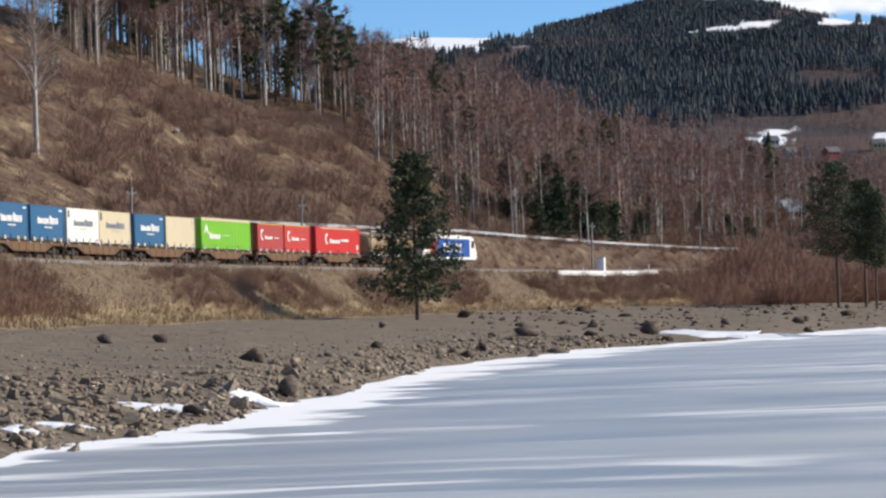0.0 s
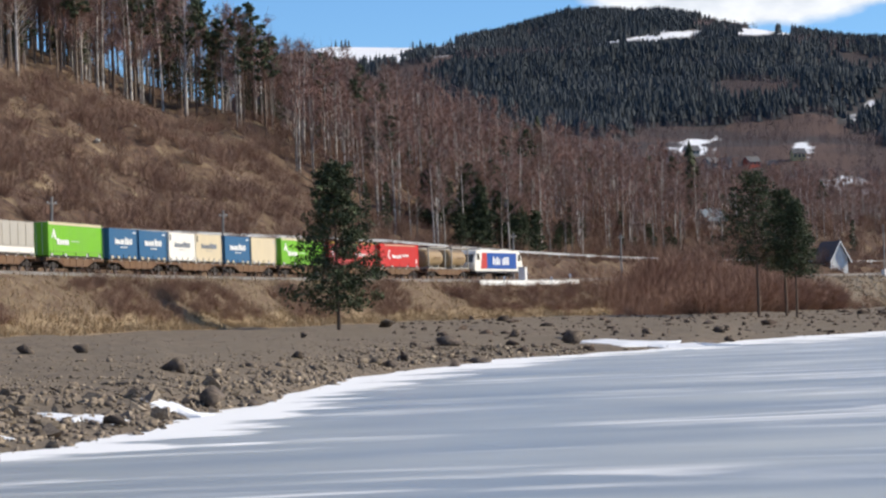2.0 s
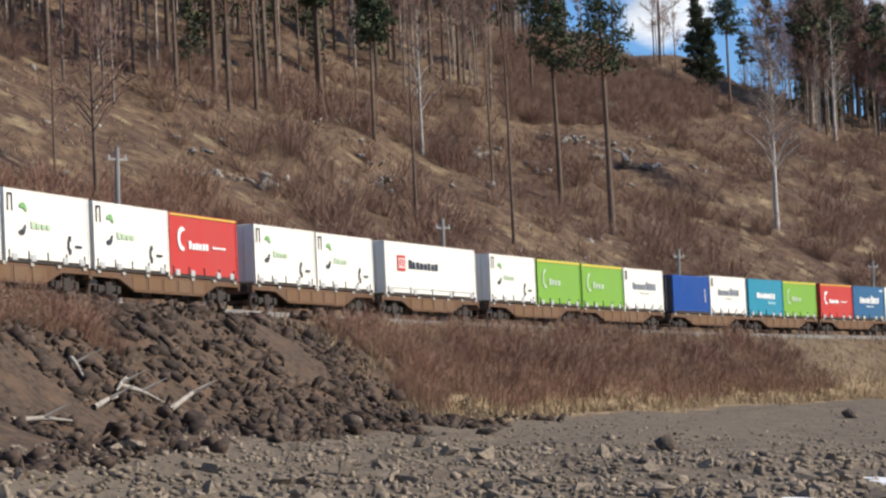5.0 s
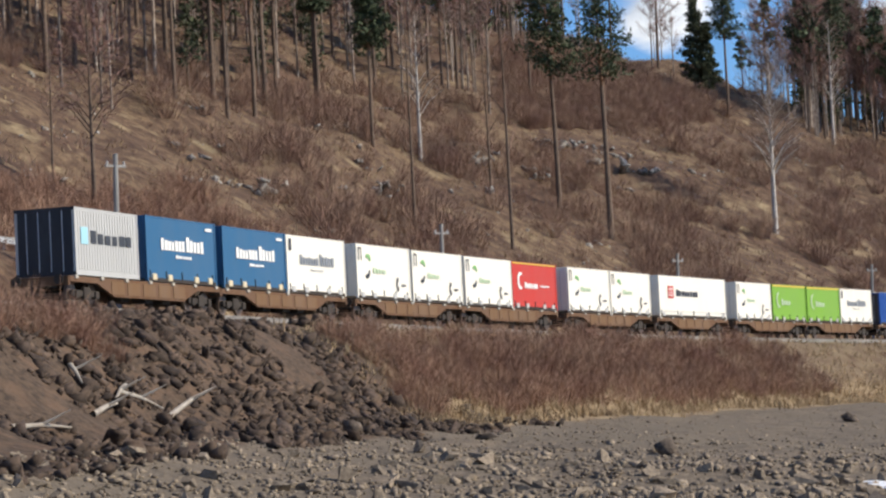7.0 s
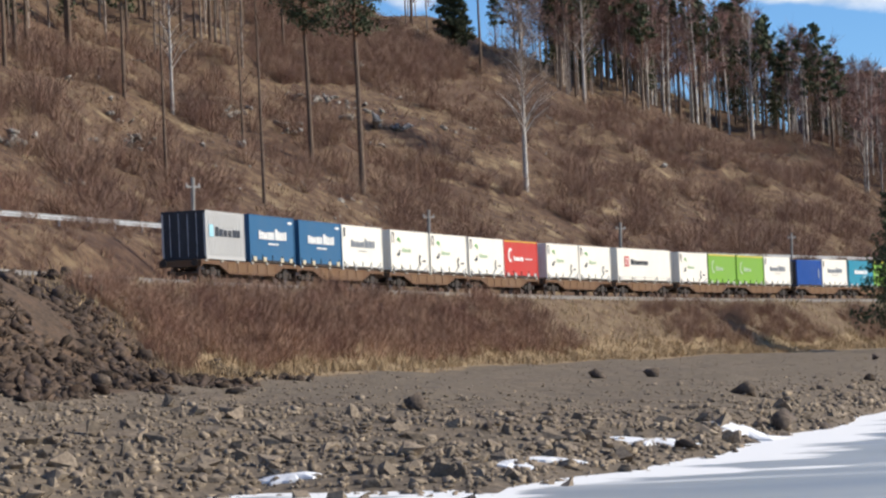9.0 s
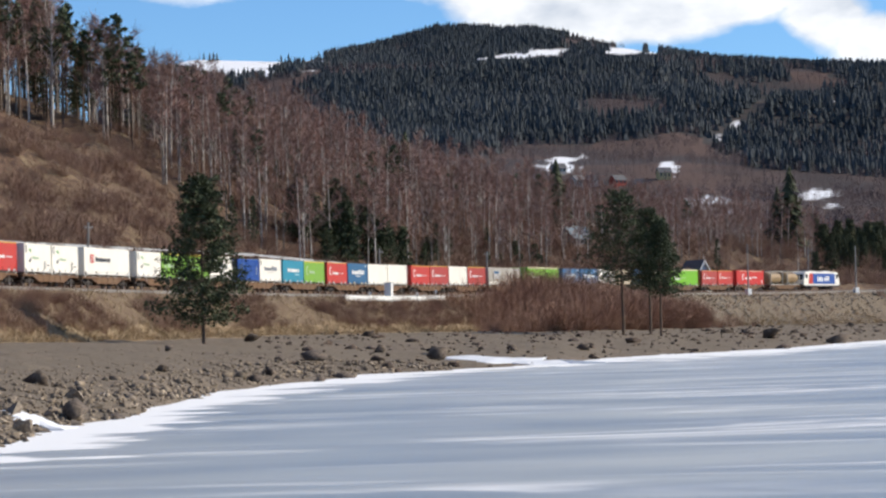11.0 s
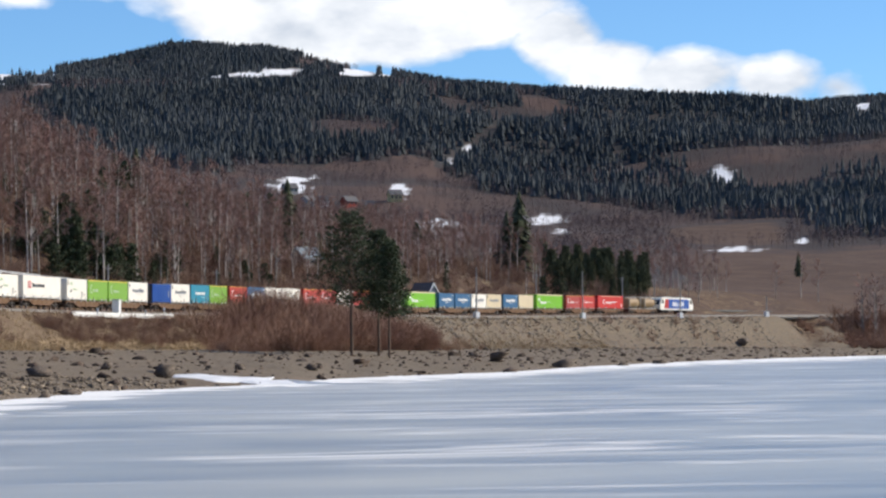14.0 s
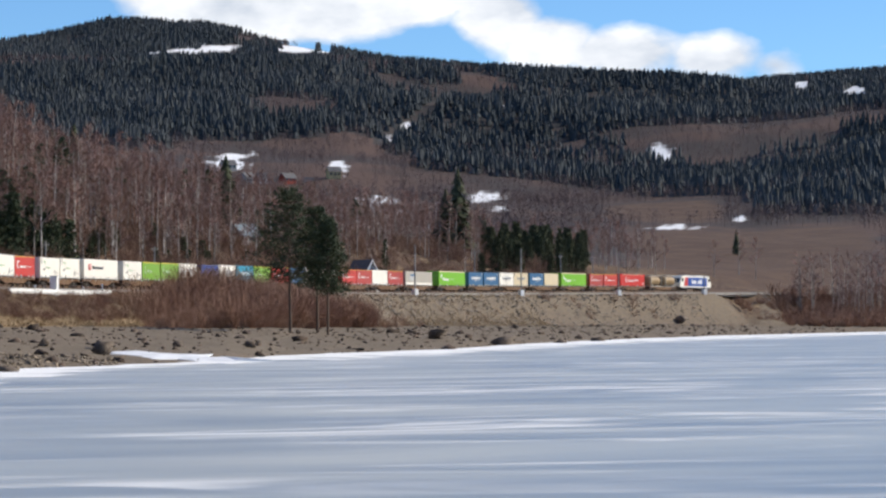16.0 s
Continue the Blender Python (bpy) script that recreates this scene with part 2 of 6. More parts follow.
def ice_material():
    m = bpy.data.materials.new("lake_ice")
    m.use_nodes = True
    nt = m.node_tree
    n, lk = nt.nodes, nt.links
    b = n["Principled BSDF"]
    tc, mp = n.new("ShaderNodeTexCoord"), n.new("ShaderNodeMapping")
    mp.inputs["Rotation"].default_value = (0, 0, radians(-12))
    mp.inputs["Scale"].default_value = (0.026, 0.080, 1)
    lk.new(tc.outputs["Object"], mp.inputs[0])

    def noise_at(scale, detail, lo, hi):
        t, r = n.new("ShaderNodeTexNoise"), n.new("ShaderNodeMapRange")
        t.inputs["Scale"].default_value, t.inputs["Detail"].default_value, t.inputs["Distortion"].default_value = scale, detail, 1.8
        r.inputs[1].default_value, r.inputs[2].default_value = lo, hi
        lk.new(mp.outputs[0], t.inputs["Vector"])
        lk.new(t.outputs[0], r.inputs[0])
        return r.outputs[0]

    def mix(fac, a, c):
        x = n.new("ShaderNodeMix")
        x.data_type = "RGBA"
        lk.new(fac, x.inputs[0])
        for k, v in ((6, a), (7, c)):
            if isinstance(v, tuple):
                x.inputs[k].default_value = (*v, 1)
            else:
                lk.new(v, x.inputs[k])
        return x.outputs[2]

    at = n.new("ShaderNodeAttribute")
    at.attribute_name = "snow"
    add = n.new("ShaderNodeMath")
    add.operation = "ADD"
    lk.new(at.outputs["Fac"], add.inputs[0])
    t2, mp2 = n.new("ShaderNodeTexNoise"), n.new("ShaderNodeMapping")
    mp2.inputs["Scale"].default_value = (0.16, 0.22, 1)
    lk.new(tc.outputs["Object"], mp2.inputs[0])
    lk.new(mp2.outputs[0], t2.inputs["Vector"])
    t2.inputs["Scale"].default_value, t2.inputs["Detail"].default_value = 1.0, 8
    wide = n.new("ShaderNodeMapRange")
    wide.inputs[1].default_value, wide.inputs[2].default_value = 0.2, 0.8
    lk.new(t2.outputs[0], wide.inputs[0])
    lk.new(wide.outputs[0], add.inputs[1])
    edge = n.new("ShaderNodeMapRange")
    edge.inputs[1].default_value, edge.inputs[2].default_value = 1.00, 1.14
    lk.new(add.outputs[0], edge.inputs[0])
    streak = mix(noise_at(0.55, 5, 0.42, 0.58), noise_at(1.3, 10, 0.56, 0.70), noise_at(2.6, 10, 0.48, 0.64))
    sheet = mix(noise_at(0.7, 3, 0.35, 0.65), (0.25, 0.285, 0.32), (0.45, 0.465, 0.445))
    sheet = mix(streak, sheet, (0.74, 0.755, 0.765))
    col = mix(edge.outputs[0], sheet, (0.86, 0.87, 0.88))
    lk.new(col, b.inputs["Base Color"])
    rough = mix(streak, (0.33, 0.33, 0.33), (0.6, 0.6, 0.6))
    lk.new(mix(edge.outputs[0], rough, (0.8, 0.8, 0.8)), b.inputs["Roughness"])
    b.inputs["Specular IOR Level"].default_value = 0.27
    return m


# ---- the lie of the land ----
CF = [269.1769, 136.8569, 24.6409, -6.2867, -4.3471, -1.7056]
SPEED = 22.853


def sample_track():
    """The line on which the near faces of the train run: bearing and range grow along it. Returns s, x, y, heading."""
    az = np.radians(np.linspace(-18.3, 20.2, 800))
    ds = sum((k + 1) * (az / 0.35) ** k * c / 0.35 for k, c in enumerate(CF))
    s = sum((az / 0.35) ** (k + 1) * c for k, c in enumerate(CF))
    d = np.zeros_like(az)
    d[0] = 106.0
    for i in range(1, len(az)):
        d[i] = d[i - 1] + (az[i] - az[i - 1]) * math.sqrt(max(ds[i] ** 2 - d[i - 1] ** 2, 0))
    x, y = d * np.sin(az), d * np.cos(az)
    # straight on at both ends
    def run(i, j, steps):
        h = math.atan2(x[j] - x[i], y[j] - y[i])
        return h, np.sin(h) * steps, np.cos(h) * steps
    back = np.arange(-420, -0.5, 6.0)
    fwd = np.arange(6.0, 420, 6.0)
    h0, bx, by = run(0, 12, back)
    h1, fx, fy = run(-12, -1, fwd)
    bend = radians(9) * np.clip(fwd / 300, 0, 1) ** 2 * fwd
    fx, fy = fx + bend * math.cos(h1) * 0.5, fy - bend * math.sin(h1) * 0.5
    s = np.concatenate([s[0] + back, s, s[-1] + fwd])
    x, y = np.concatenate([x[0] + bx, x, x[-1] + fx]), np.concatenate([y[0] + by, y, y[-1] + fy])
    grid = np.arange(s[0], s[-1], 3.0)
    x, y = np.interp(grid, s, x), np.interp(grid, s, y)
    k = np.ones(15) / 15
    pad = lambda v: np.concatenate([v[0] + (v[1] - v[0]) * np.arange(-7, 0), v, v[-1] + (v[-1] - v[-2]) * np.arange(1, 8)])
    x, y = np.convolve(pad(x), k, "valid"), np.convolve(pad(y), k, "valid")
    h = np.arctan2(np.gradient(x), np.gradient(y))
    return grid, x - 1.25 * np.cos(h), y + 1.25 * np.sin(h), h


TS, TX, TY, TH = sample_track()
RAIL_Z = 7.60


def rail_z(s):
    """Height of the rail top: level by the bay, then a gentle climb."""
    return RAIL_Z + np.interp(s, [-160, -100, -60, 0, 60, 120, 290, 420, 600], [0.45, 0.3, 0.18, 0.1, 0.05, 0.0, 0.75, 1.75, 3.0])



def on_track(s, off=0.0):
    """x, y and heading at s; off: metres to the left of the way of travel."""
    x, y, h = (float(np.interp(s, TS, v)) for v in (TX, TY, TH))
    return x - off * math.cos(h), y + off * math.sin(h), h


SHORE_AZ = [-60, -30, -15, -9.2, -4.5, -3.0, 0, 2.5, 5, 7, 11.2, 12.2, 15.7, 18, 21.5, 24.2, 30, 45, 60]
SHORE_D = [22, 40, 62, 70, 65, 71, 82, 110, 162, 188, 224, 258, 304, 396, 538, 640, 900, 1300, 1500]
RIDGE_AZ = [-40, -10, 2.0, 4.0, 6.0, 7.5, 8.8, 10.8, 12.0, 14.6, 17.4, 21.6, 24.5, 40]
RIDGE_T = [0.105, 0.100, 0.0975, 0.0970, 0.0955, 0.100, 0.1060, 0.1045, 0.0995, 0.0915, 0.0878, 0.0825, 0.086, 0.08]
HILL_S = [-400, -200, -140, -100, -60, -20, 20, 60, 100, 140, 200, 300, 500]
HILL_R = [220, 220, 200, 170, 150, 142, 138, 130, 120, 98, 50, 17, 8]


def hash_noise(x, y, cell, seed=0):
    """Smooth value noise, 0 to 1."""
    u, v = np.asarray(x, float) / cell + seed * 17.3, np.asarray(y, float) / cell - seed * 9.1
    iu, iv = np.floor(u), np.floor(v)
    fu, fv = u - iu, v - iv
    fu, fv = fu * fu * (3 - 2 * fu), fv * fv * (3 - 2 * fv)
    def r(a, b):
        t = np.sin(a * 127.1 + b * 311.7 + seed * 74.7) * 43758.5453
        return t - np.floor(t)
    return (r(iu, iv) * (1 - fu) + r(iu + 1, iv) * fu) * (1 - fv) + (r(iu, iv + 1) * (1 - fu) + r(iu + 1, iv + 1) * fu) * fv


def near_track(x, y):
    """s along the track and the distance to its left, for arrays of places."""
    x, y = np.asarray(x, float).ravel(), np.asarray(y, float).ravel()
    i = np.zeros(len(x), int)
    for k in range(0, len(x), 4000):
        i[k:k + 4000] = np.argmin((x[k:k + 4000, None] - TX[None]) ** 2 + (y[k:k + 4000, None] - TY[None]) ** 2, 1)
    dx, dy = x - TX[i], y - TY[i]
    return TS[i] + dx * np.sin(TH[i]) + dy * np.cos(TH[i]), -dx * np.cos(TH[i]) + dy * np.sin(TH[i])


def step(v, lo, hi):
    t = np.clip((v - lo) / (hi - lo), 0, 1)
    return t * t * (3 - 2 * t)


TOE = 12.0
SHELF_S, SHELF_Z = [-300, 0, 60, 110, 160, 200, 300, 420], [11.3, 12.0, 12.25, 12.3, 11.3, 10.7, 10.2, 10.6]
WOOD_AZ = [2, 5, 8.2, 10.3, 12.7, 13.6, 14.0, 14.6, 18.4, 22.5, 26]
WOOD_T = [0.083, 0.078, 0.072, 0.066, 0.066, 0.073, 0.072, 0.052, 0.046, 0.038, 0.036]


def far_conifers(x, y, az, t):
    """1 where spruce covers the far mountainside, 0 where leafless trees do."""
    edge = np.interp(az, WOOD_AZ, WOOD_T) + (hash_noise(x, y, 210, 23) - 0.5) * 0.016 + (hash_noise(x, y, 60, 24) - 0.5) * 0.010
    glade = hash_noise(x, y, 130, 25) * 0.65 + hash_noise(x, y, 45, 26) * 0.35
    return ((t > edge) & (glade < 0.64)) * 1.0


def land(x, y):
    """Height of the ground, and the zones, for arrays of places."""
    x, y = np.asarray(x, float).ravel(), np.asarray(y, float).ravel()
    s, n = near_track(x, y)
    az, d = np.degrees(np.arctan2(x, y)), np.hypot(x, y)
    shore = np.interp(az, SHORE_AZ, SHORE_D) + (8 * (hash_noise(x, y, 9, 1) - 0.5) + 5 * (hash_noise(x, y, 3.2, 9) - 0.5)) * np.clip(d / 120, 0.3, 1.6)
    toe_z = np.interp(s, [-200, 100, 300, 420], [2.75, 2.6, 2.0, 1.7])
    # beach: falls from the toe of the bank to the lake
    to_toe = np.maximum(-n - TOE, 0)
    over = d - shore
    beach_z = toe_z * np.clip(over / (np.abs(over) + to_toe * 2.4 + 1e-6), 0, 1) ** 0.9
    beach_z = np.where(over < 0, np.maximum(over * 0.05, -0.8), beach_z)
    beach_z += (hash_noise(x, y, 1.7, 2) - 0.5) * 0.22 * step(over, 0, 6) + (hash_noise(x, y, 7, 3) - 0.5) * 0.3 * step(over, 2, 12)
    bank = step(-n, 3.2, TOE)
    rz = rail_z(s)
    bank_z = (rz - 0.45) * (1 - bank) + toe_z * bank + (hash_noise(x, y, 3.5, 4) - 0.5) * 1.1 * np.sin(np.pi * np.clip((-n - 3) / (TOE - 3), 0, 1))
    z = np.where(n < -TOE, beach_z, bank_z)
    # landward: ditch, slope to the road shelf, hill
    shelf = np.interp(s, SHELF_S, SHELF_Z)
    up = (rz - 0.45) + (shelf - rz + 0.45) * step(n, 4.5, 11.0) + (hash_noise(x, y, 4, 5) - 0.5) * 0.6 * step(n, 5, 7) * (1 - step(n, 9, 11))
    r = np.interp(s, HILL_S, HILL_R)
    m = np.maximum(n - 20, 0)
    hill = r * (1 - np.exp(-m * 0.62 / np.maximum(r, 1)))
    hill += step(m, 2, 25) * ((hash_noise(x, y, 14, 6) - 0.5) * 4.5 + (hash_noise(x, y, 5, 7) - 0.5) * 1.6) * np.clip(r / 60, 0.15, 1)
    hill *= 1 - step(m, 350, 700)
    z = np.where(n > 3.2, up + hill, z)
    # the far side of the valley
    t = np.interp(az, RIDGE_AZ, RIDGE_T)
    low = np.interp(d, [700, 1000, 1500, 2000, 2500, 2750, 2950], [0.13, 0.33, 0.52, 0.74, 0.955, 0.965, 0.97])
    crest = 0.97 * np.minimum(t, 0.0945)
    prof = np.where(d < 2950, low * np.minimum(t, 0.0945), (crest + (t - crest) * np.interp(d, [2950, 3350], [0.0, 1.0])) * np.interp(d, [3350, 4300], [1.0, 0.82]))
    far_z = 3 + d * prof + (hash_noise(x, y, 160, 8) - 0.5) * 26 * step(d, 900, 1600) * (1 - step(d, 2300, 2900))
    w = step(d, 640, 1000) * step(az, -3, 4)
    z = z * (1 - w) + far_z * w
    side = step(np.abs(az), 60, 80)
    z = z * (1 - side) + np.where(d < 18, 1.3, np.minimum(z, 6)) * side
    stand = 1 - step(d, 3.0, 6.0)
    z = z * (1 - stand) + 1.4 * stand
    zones = dict(beach=(n < -TOE - 0.5) * 1.0 * step(-n, TOE + 0.3, TOE + 2.5) + step(s, 205, 240) * step(-n, 3.0, 4.0) * (n > -TOE - 0.5) * 0.64, turf=step(-n, TOE - 4.2, TOE - 2.0) * (1 - step(-n, TOE + 0.6, TOE + 2.4)) * step(s, -150, -138) * (1 - step(s, 230, 260)),
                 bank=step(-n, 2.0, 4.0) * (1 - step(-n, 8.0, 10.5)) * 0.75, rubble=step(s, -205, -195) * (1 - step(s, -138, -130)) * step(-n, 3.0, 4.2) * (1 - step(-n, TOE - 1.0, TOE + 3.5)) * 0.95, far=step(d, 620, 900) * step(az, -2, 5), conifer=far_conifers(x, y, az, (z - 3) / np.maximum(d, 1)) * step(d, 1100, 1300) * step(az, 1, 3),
                 field=step(az, 18.3, 20.5) * (1 - step(az, 23.3, 25)) * step(d, 700, 780) * (1 - step(d, 1000, 1250)) + step(az, 18.5, 19.2) * (1 - step(az, 20.5, 21.8)) * step(d, 1150, 1250) * (1 - step(d, 1330, 1450)), snow=np.zeros_like(z))
    return z, zones, s, n


def height(x, y):
    return float(land([x], [y])[0][0])


def bearing(az, rise, lo=30.0, hi=3900.0):
    """The place on the ground seen from the stand at that bearing (degrees) and rise (tangent)."""
    d = np.concatenate([np.arange(lo, 700, 1.0), np.arange(700, hi, 10.0)])
    a = radians(az)
    z = land(d * math.sin(a), d * math.cos(a))[0]
    hit = np.nonzero(z >= EYE.z + rise * d)[0]
    k = hit[0] if len(hit) else len(d) - 1
    return Vector((d[k] * math.sin(a), d[k] * math.cos(a), z[k]))


def mesh_from(name, verts, faces, mat, parent=None, smooth=False, zones=None):
    me = bpy.data.meshes.new(name)
    me.from_pydata([tuple(v) for v in np.asarray(verts).tolist()] if isinstance(verts, np.ndarray) else verts, [], faces.tolist() if isinstance(faces, np.ndarray) else faces)
    for k, v in (zones or {}).items():
        a = me.attributes.new(k, "FLOAT", "POINT")
        a.data.foreach_set("value", np.asarray(v, np.float32))
    if smooth:
        me.polygons.foreach_set("use_smooth", [True] * len(me.polygons))
    me.materials.append(mat)
    ob = new(name, me)
    ob.parent = parent
    return ob


def polar_sheet(az, d):
    a, r = np.meshgrid(np.radians(az), d, indexing="ij")
    x, y = (r * np.sin(a)).ravel(), (r * np.cos(a)).ravel()
    i, j = np.meshgrid(np.arange(len(az) - 1), np.arange(len(d) - 1), indexing="ij")
    k = (i * len(d) + j).ravel()
    return x, y, np.stack([k, k + 1, k + 1 + len(d), k + len(d)], -1)


def build_ground():
    az = np.concatenate([np.arange(-180, -40, 5.0), np.arange(-40, -21, 1.0), np.arange(-21, 26, 0.11), np.arange(26, 40, 1.0), np.arange(40, 181, 5.0)])
    d = np.concatenate([[0.5, 3, 8, 20, 35], np.arange(45, 80, 1.2), np.arange(80, 180, 1.6), np.arange(180, 340, 2.6), np.arange(340, 660, 6), np.arange(660, 1500, 28), np.arange(1500, 3400, 45), [3400, 3600, 3900, 4300]])
    x, y, f = polar_sheet(az, d)
    z, zones, s, n = land(x, y)
    a, r = np.degrees(np.arctan2(x, y)), np.hypot(x, y)
    t = (z - EYE.z) / r
    snow = np.zeros_like(z)
    rag = 0.75 * (hash_noise(a * 40, t * 11000, 3.0, 51) - 0.5) + 0.6 * (hash_noise(a * 40, t * 11000, 8.0, 52) - 0.5)
    for ca, ct, wa, wt in SNOW:
        snow = np.maximum(snow, 1.25 - 0.6 * np.hypot((a - ca) / wa, (t - ct) / wt) + np.where(snow < 2, rag, 0))
    zones["snow"] = np.where(r > 600, snow, 0)
    ob = mesh_from("ground", np.stack([x, y, z], -1), f, ground_material(), smooth=True, zones=zones)
    return tagged(ob, "brown heath hillside, gravel beach and far wooded slopes", "ground", kind="structure")


def build_lake():
    az = np.concatenate([np.arange(-60, -12, 2.0), np.arange(-12, 26, 0.2), np.arange(26, 130, 4.0)])
    d = np.concatenate([np.arange(5, 60, 2.0), np.arange(60, 260, 1.5), np.arange(260, 700, 5), np.arange(700, 1600, 60)])
    x, y, f = polar_sheet(az, d)
    a, r = np.degrees(np.arctan2(x, y)), np.hypot(x, y)
    shore = np.interp(a, SHORE_AZ, SHORE_D)
    width = np.interp(a, [-10, -4, 0, 3, 5, 7, 11, 12.5, 16, 22], [6, 5, 16, 36, 46, 34, 16, 60, 60, 140])
    snow = 1.0 - 0.60 * np.clip((shore - r) / width, -0.5, 1.6)
    ob = mesh_from("frozen_lake", np.stack([x, y, 0 * x], -1), f, ice_material(), zones=dict(snow=snow))
    return tagged(ob, "frozen lake with grey ice and wind-blown snow streaks", "lake", kind="structure")


# bearing, rise, half width (degrees), half height (tangent) of old snow fields
SNOW = [(4.7, 0.0945, 1.2, 0.0022), (3.7, 0.0960, 0.6, 0.0016), (9.75, 0.0945, 0.42, 0.0008), (10.35, 0.0955, 0.48, 0.0013), (10.95, 0.0968, 0.45, 0.0011), (11.3, 0.0978, 0.25, 0.0007), (12.6, 0.0964, 0.48, 0.0011), (13.15, 0.0955, 0.2, 0.0006),
        (11.13, 0.0559, 0.39, 0.001), (11.36, 0.0587, 0.25, 0.0008), (13.44, 0.0549, 0.15, 0.0016), (14.46, 0.0648, 0.10, 0.0010), (14.75, 0.0686, 0.12, 0.0012), (14.98, 0.0718, 0.10, 0.0009), (15.37, 0.0766, 0.08, 0.0006), (14.22, 0.0424, 0.3, 0.001), (14.48, 0.0376, 0.25, 0.0014), (16.4, 0.0437, 0.37, 0.0014), (16.66, 0.0395, 0.18, 0.0008), (20.0, 0.0579, 0.23, 0.0024), (18.01, 0.0635, 0.11, 0.0008), (22.8, 0.0823, 0.23, 0.0012), (23.87, 0.0797, 0.25, 0.002), (16.81, 0.0769, 0.09, 0.0006), (18.59, 0.0798, 0.09, 0.0008), (21.59, 0.0356, 0.11, 0.0008), (20.28, 0.0327, 0.34, 0.0006), (10.05, 0.0508, 0.14, 0.001)]
ground = build_ground()
lake = build_lake()

# ---- building blocks ----


def part(name, bm, mat, parent, label=""):
    """Links a bmesh as one mesh object under a thing or a part."""
    me = bpy.data.meshes.new(name)
    bm.to_mesh(me)
    bm.free()
    me.materials.append(mat)
    ob = new(name, me)
    ob.parent = parent
    return tagged(ob, label) if label else ob


def thing(name, m, label, category, group=""):
    ob = new(name)
    ob.empty_display_size = 0.2
    ob.matrix_world = m
    return tagged(ob, label, category, group)


def box(bm, x0, x1, y0, y1, z0, z1):
    v = [bm.verts.new((x, y, z)) for x in (x0, x1) for y in (y0, y1) for z in (z0, z1)]
    for f in ((0, 1, 3, 2), (4, 6, 7, 5), (0, 4, 5, 1), (2, 3, 7, 6), (0, 2, 6, 4), (1, 5, 7, 3)):
        bm.faces.new([v[i] for i in f])
    return v


def boxes(*dims, bevel=0.0):
    bm = bmesh.new()
    for d in dims:
        box(bm, *d)
    if bevel:
        bmesh.ops.bevel(bm, geom=bm.edges[:], offset=bevel, segments=1, affect="EDGES")
    bmesh.ops.recalc_face_normals(bm, faces=bm.faces[:])
    return bm


def prism(points, y0, y1):
    """An outline in x and z, drawn out from y0 to y1."""
    bm = bmesh.new()
    a = [bm.verts.new((x, y0, z)) for x, z in points]
    b = [bm.verts.new((x, y1, z)) for x, z in points]
    bm.faces.new(a)
    bm.faces.new(b[::-1])
    for i in range(len(a)):
        j = (i + 1) % len(a)
        bm.faces.new((a[i], b[i], b[j], a[j]))
    bmesh.ops.recalc_face_normals(bm, faces=bm.faces[:])
    return bm


def tube(bm, a, b, ra, rb, sides=6, caps=True):
    a, b = Vector(a), Vector(b)
    q = (b - a).to_track_quat("Z", "Y")
    rings = []
    for c, r in ((a, ra), (b, rb)):
        rings.append([bm.verts.new(c + q @ Vector((r * math.cos(k * math.tau / sides), r * math.sin(k * math.tau / sides), 0))) for k in range(sides)])
    for k in range(sides):
        j = (k + 1) % sides
        bm.faces.new((rings[0][k], rings[0][j], rings[1][j], rings[1][k]))
    if caps:
        bm.faces.new(rings[0][::-1])
        bm.faces.new(rings[1])
    return bm


def tubes(*rows, sides=8):
    bm = bmesh.new()
    for a, b, r in rows:
        tube(bm, a, b, r, r, sides)
    return bm


# ---- track ----
SPAN = (-330.0, 560.0)


def sweep(name, profile, off, z, step_m, mat, parent=None, span=SPAN):
    """A closed outline (across, up) carried along the track."""
    ss = np.arange(span[0], span[1], step_m)
    verts, faces, k = [], [], len(profile)
    for s in ss:
        for u, w in profile:
            x, y, h = on_track(s, off + u)
            verts.append((x, y, z(s) + w if callable(z) else z + w))
    for i in range(len(ss) - 1):
        for j in range(k):
            a, b = i * k + j, i * k + (j + 1) % k
            faces.append((a, b, b + k, a + k))
    return mesh_from(name, verts, faces, mat, parent)


def build_track():
    bed = sweep("ballast_bed", [(-3.4, -0.75), (-2.3, -0.16), (2.3, -0.16), (3.4, -0.75), (3.0, -1.2), (-3.0, -1.2)], 0, rail_z, 6.0, M_BALLAST)
    tagged(bed, "grey crushed stone ballast along the railway line", "track bed", kind="structure")
    for side in (-0.75, 0.75):
        r = sweep("rail", [(-0.035, 0), (0.035, 0), (0.035, -0.04), (0.012, -0.05), (0.012, -0.13), (0.06, -0.15), (-0.06, -0.15), (-0.012, -0.13), (-0.012, -0.05), (-0.035, -0.04)], side, rail_z, 6.0, M_RAIL, bed)
    ss = np.arange(-170, 500, 0.65)
    verts, faces = [], []
    for s in ss:
        x, y, h = on_track(s)
        c, w = math.cos(h), math.sin(h)
        k = len(verts)
        for u in (-1.3, 1.3):
            for l in (-0.12, 0.12):
                for z in (-0.3, -0.145):
                    verts.append((x - u * c + l * w, y + u * w + l * c, float(rail_z(s)) + z))
        faces += [tuple(k + i for i in f) for f in ((0, 1, 3, 2), (4, 6, 7, 5), (0, 4, 5, 1), (2, 3, 7, 6), (1, 5, 7, 3))]
    tagged(mesh_from("sleepers", verts, faces, M_SLEEPER, bed), kind="stuff")


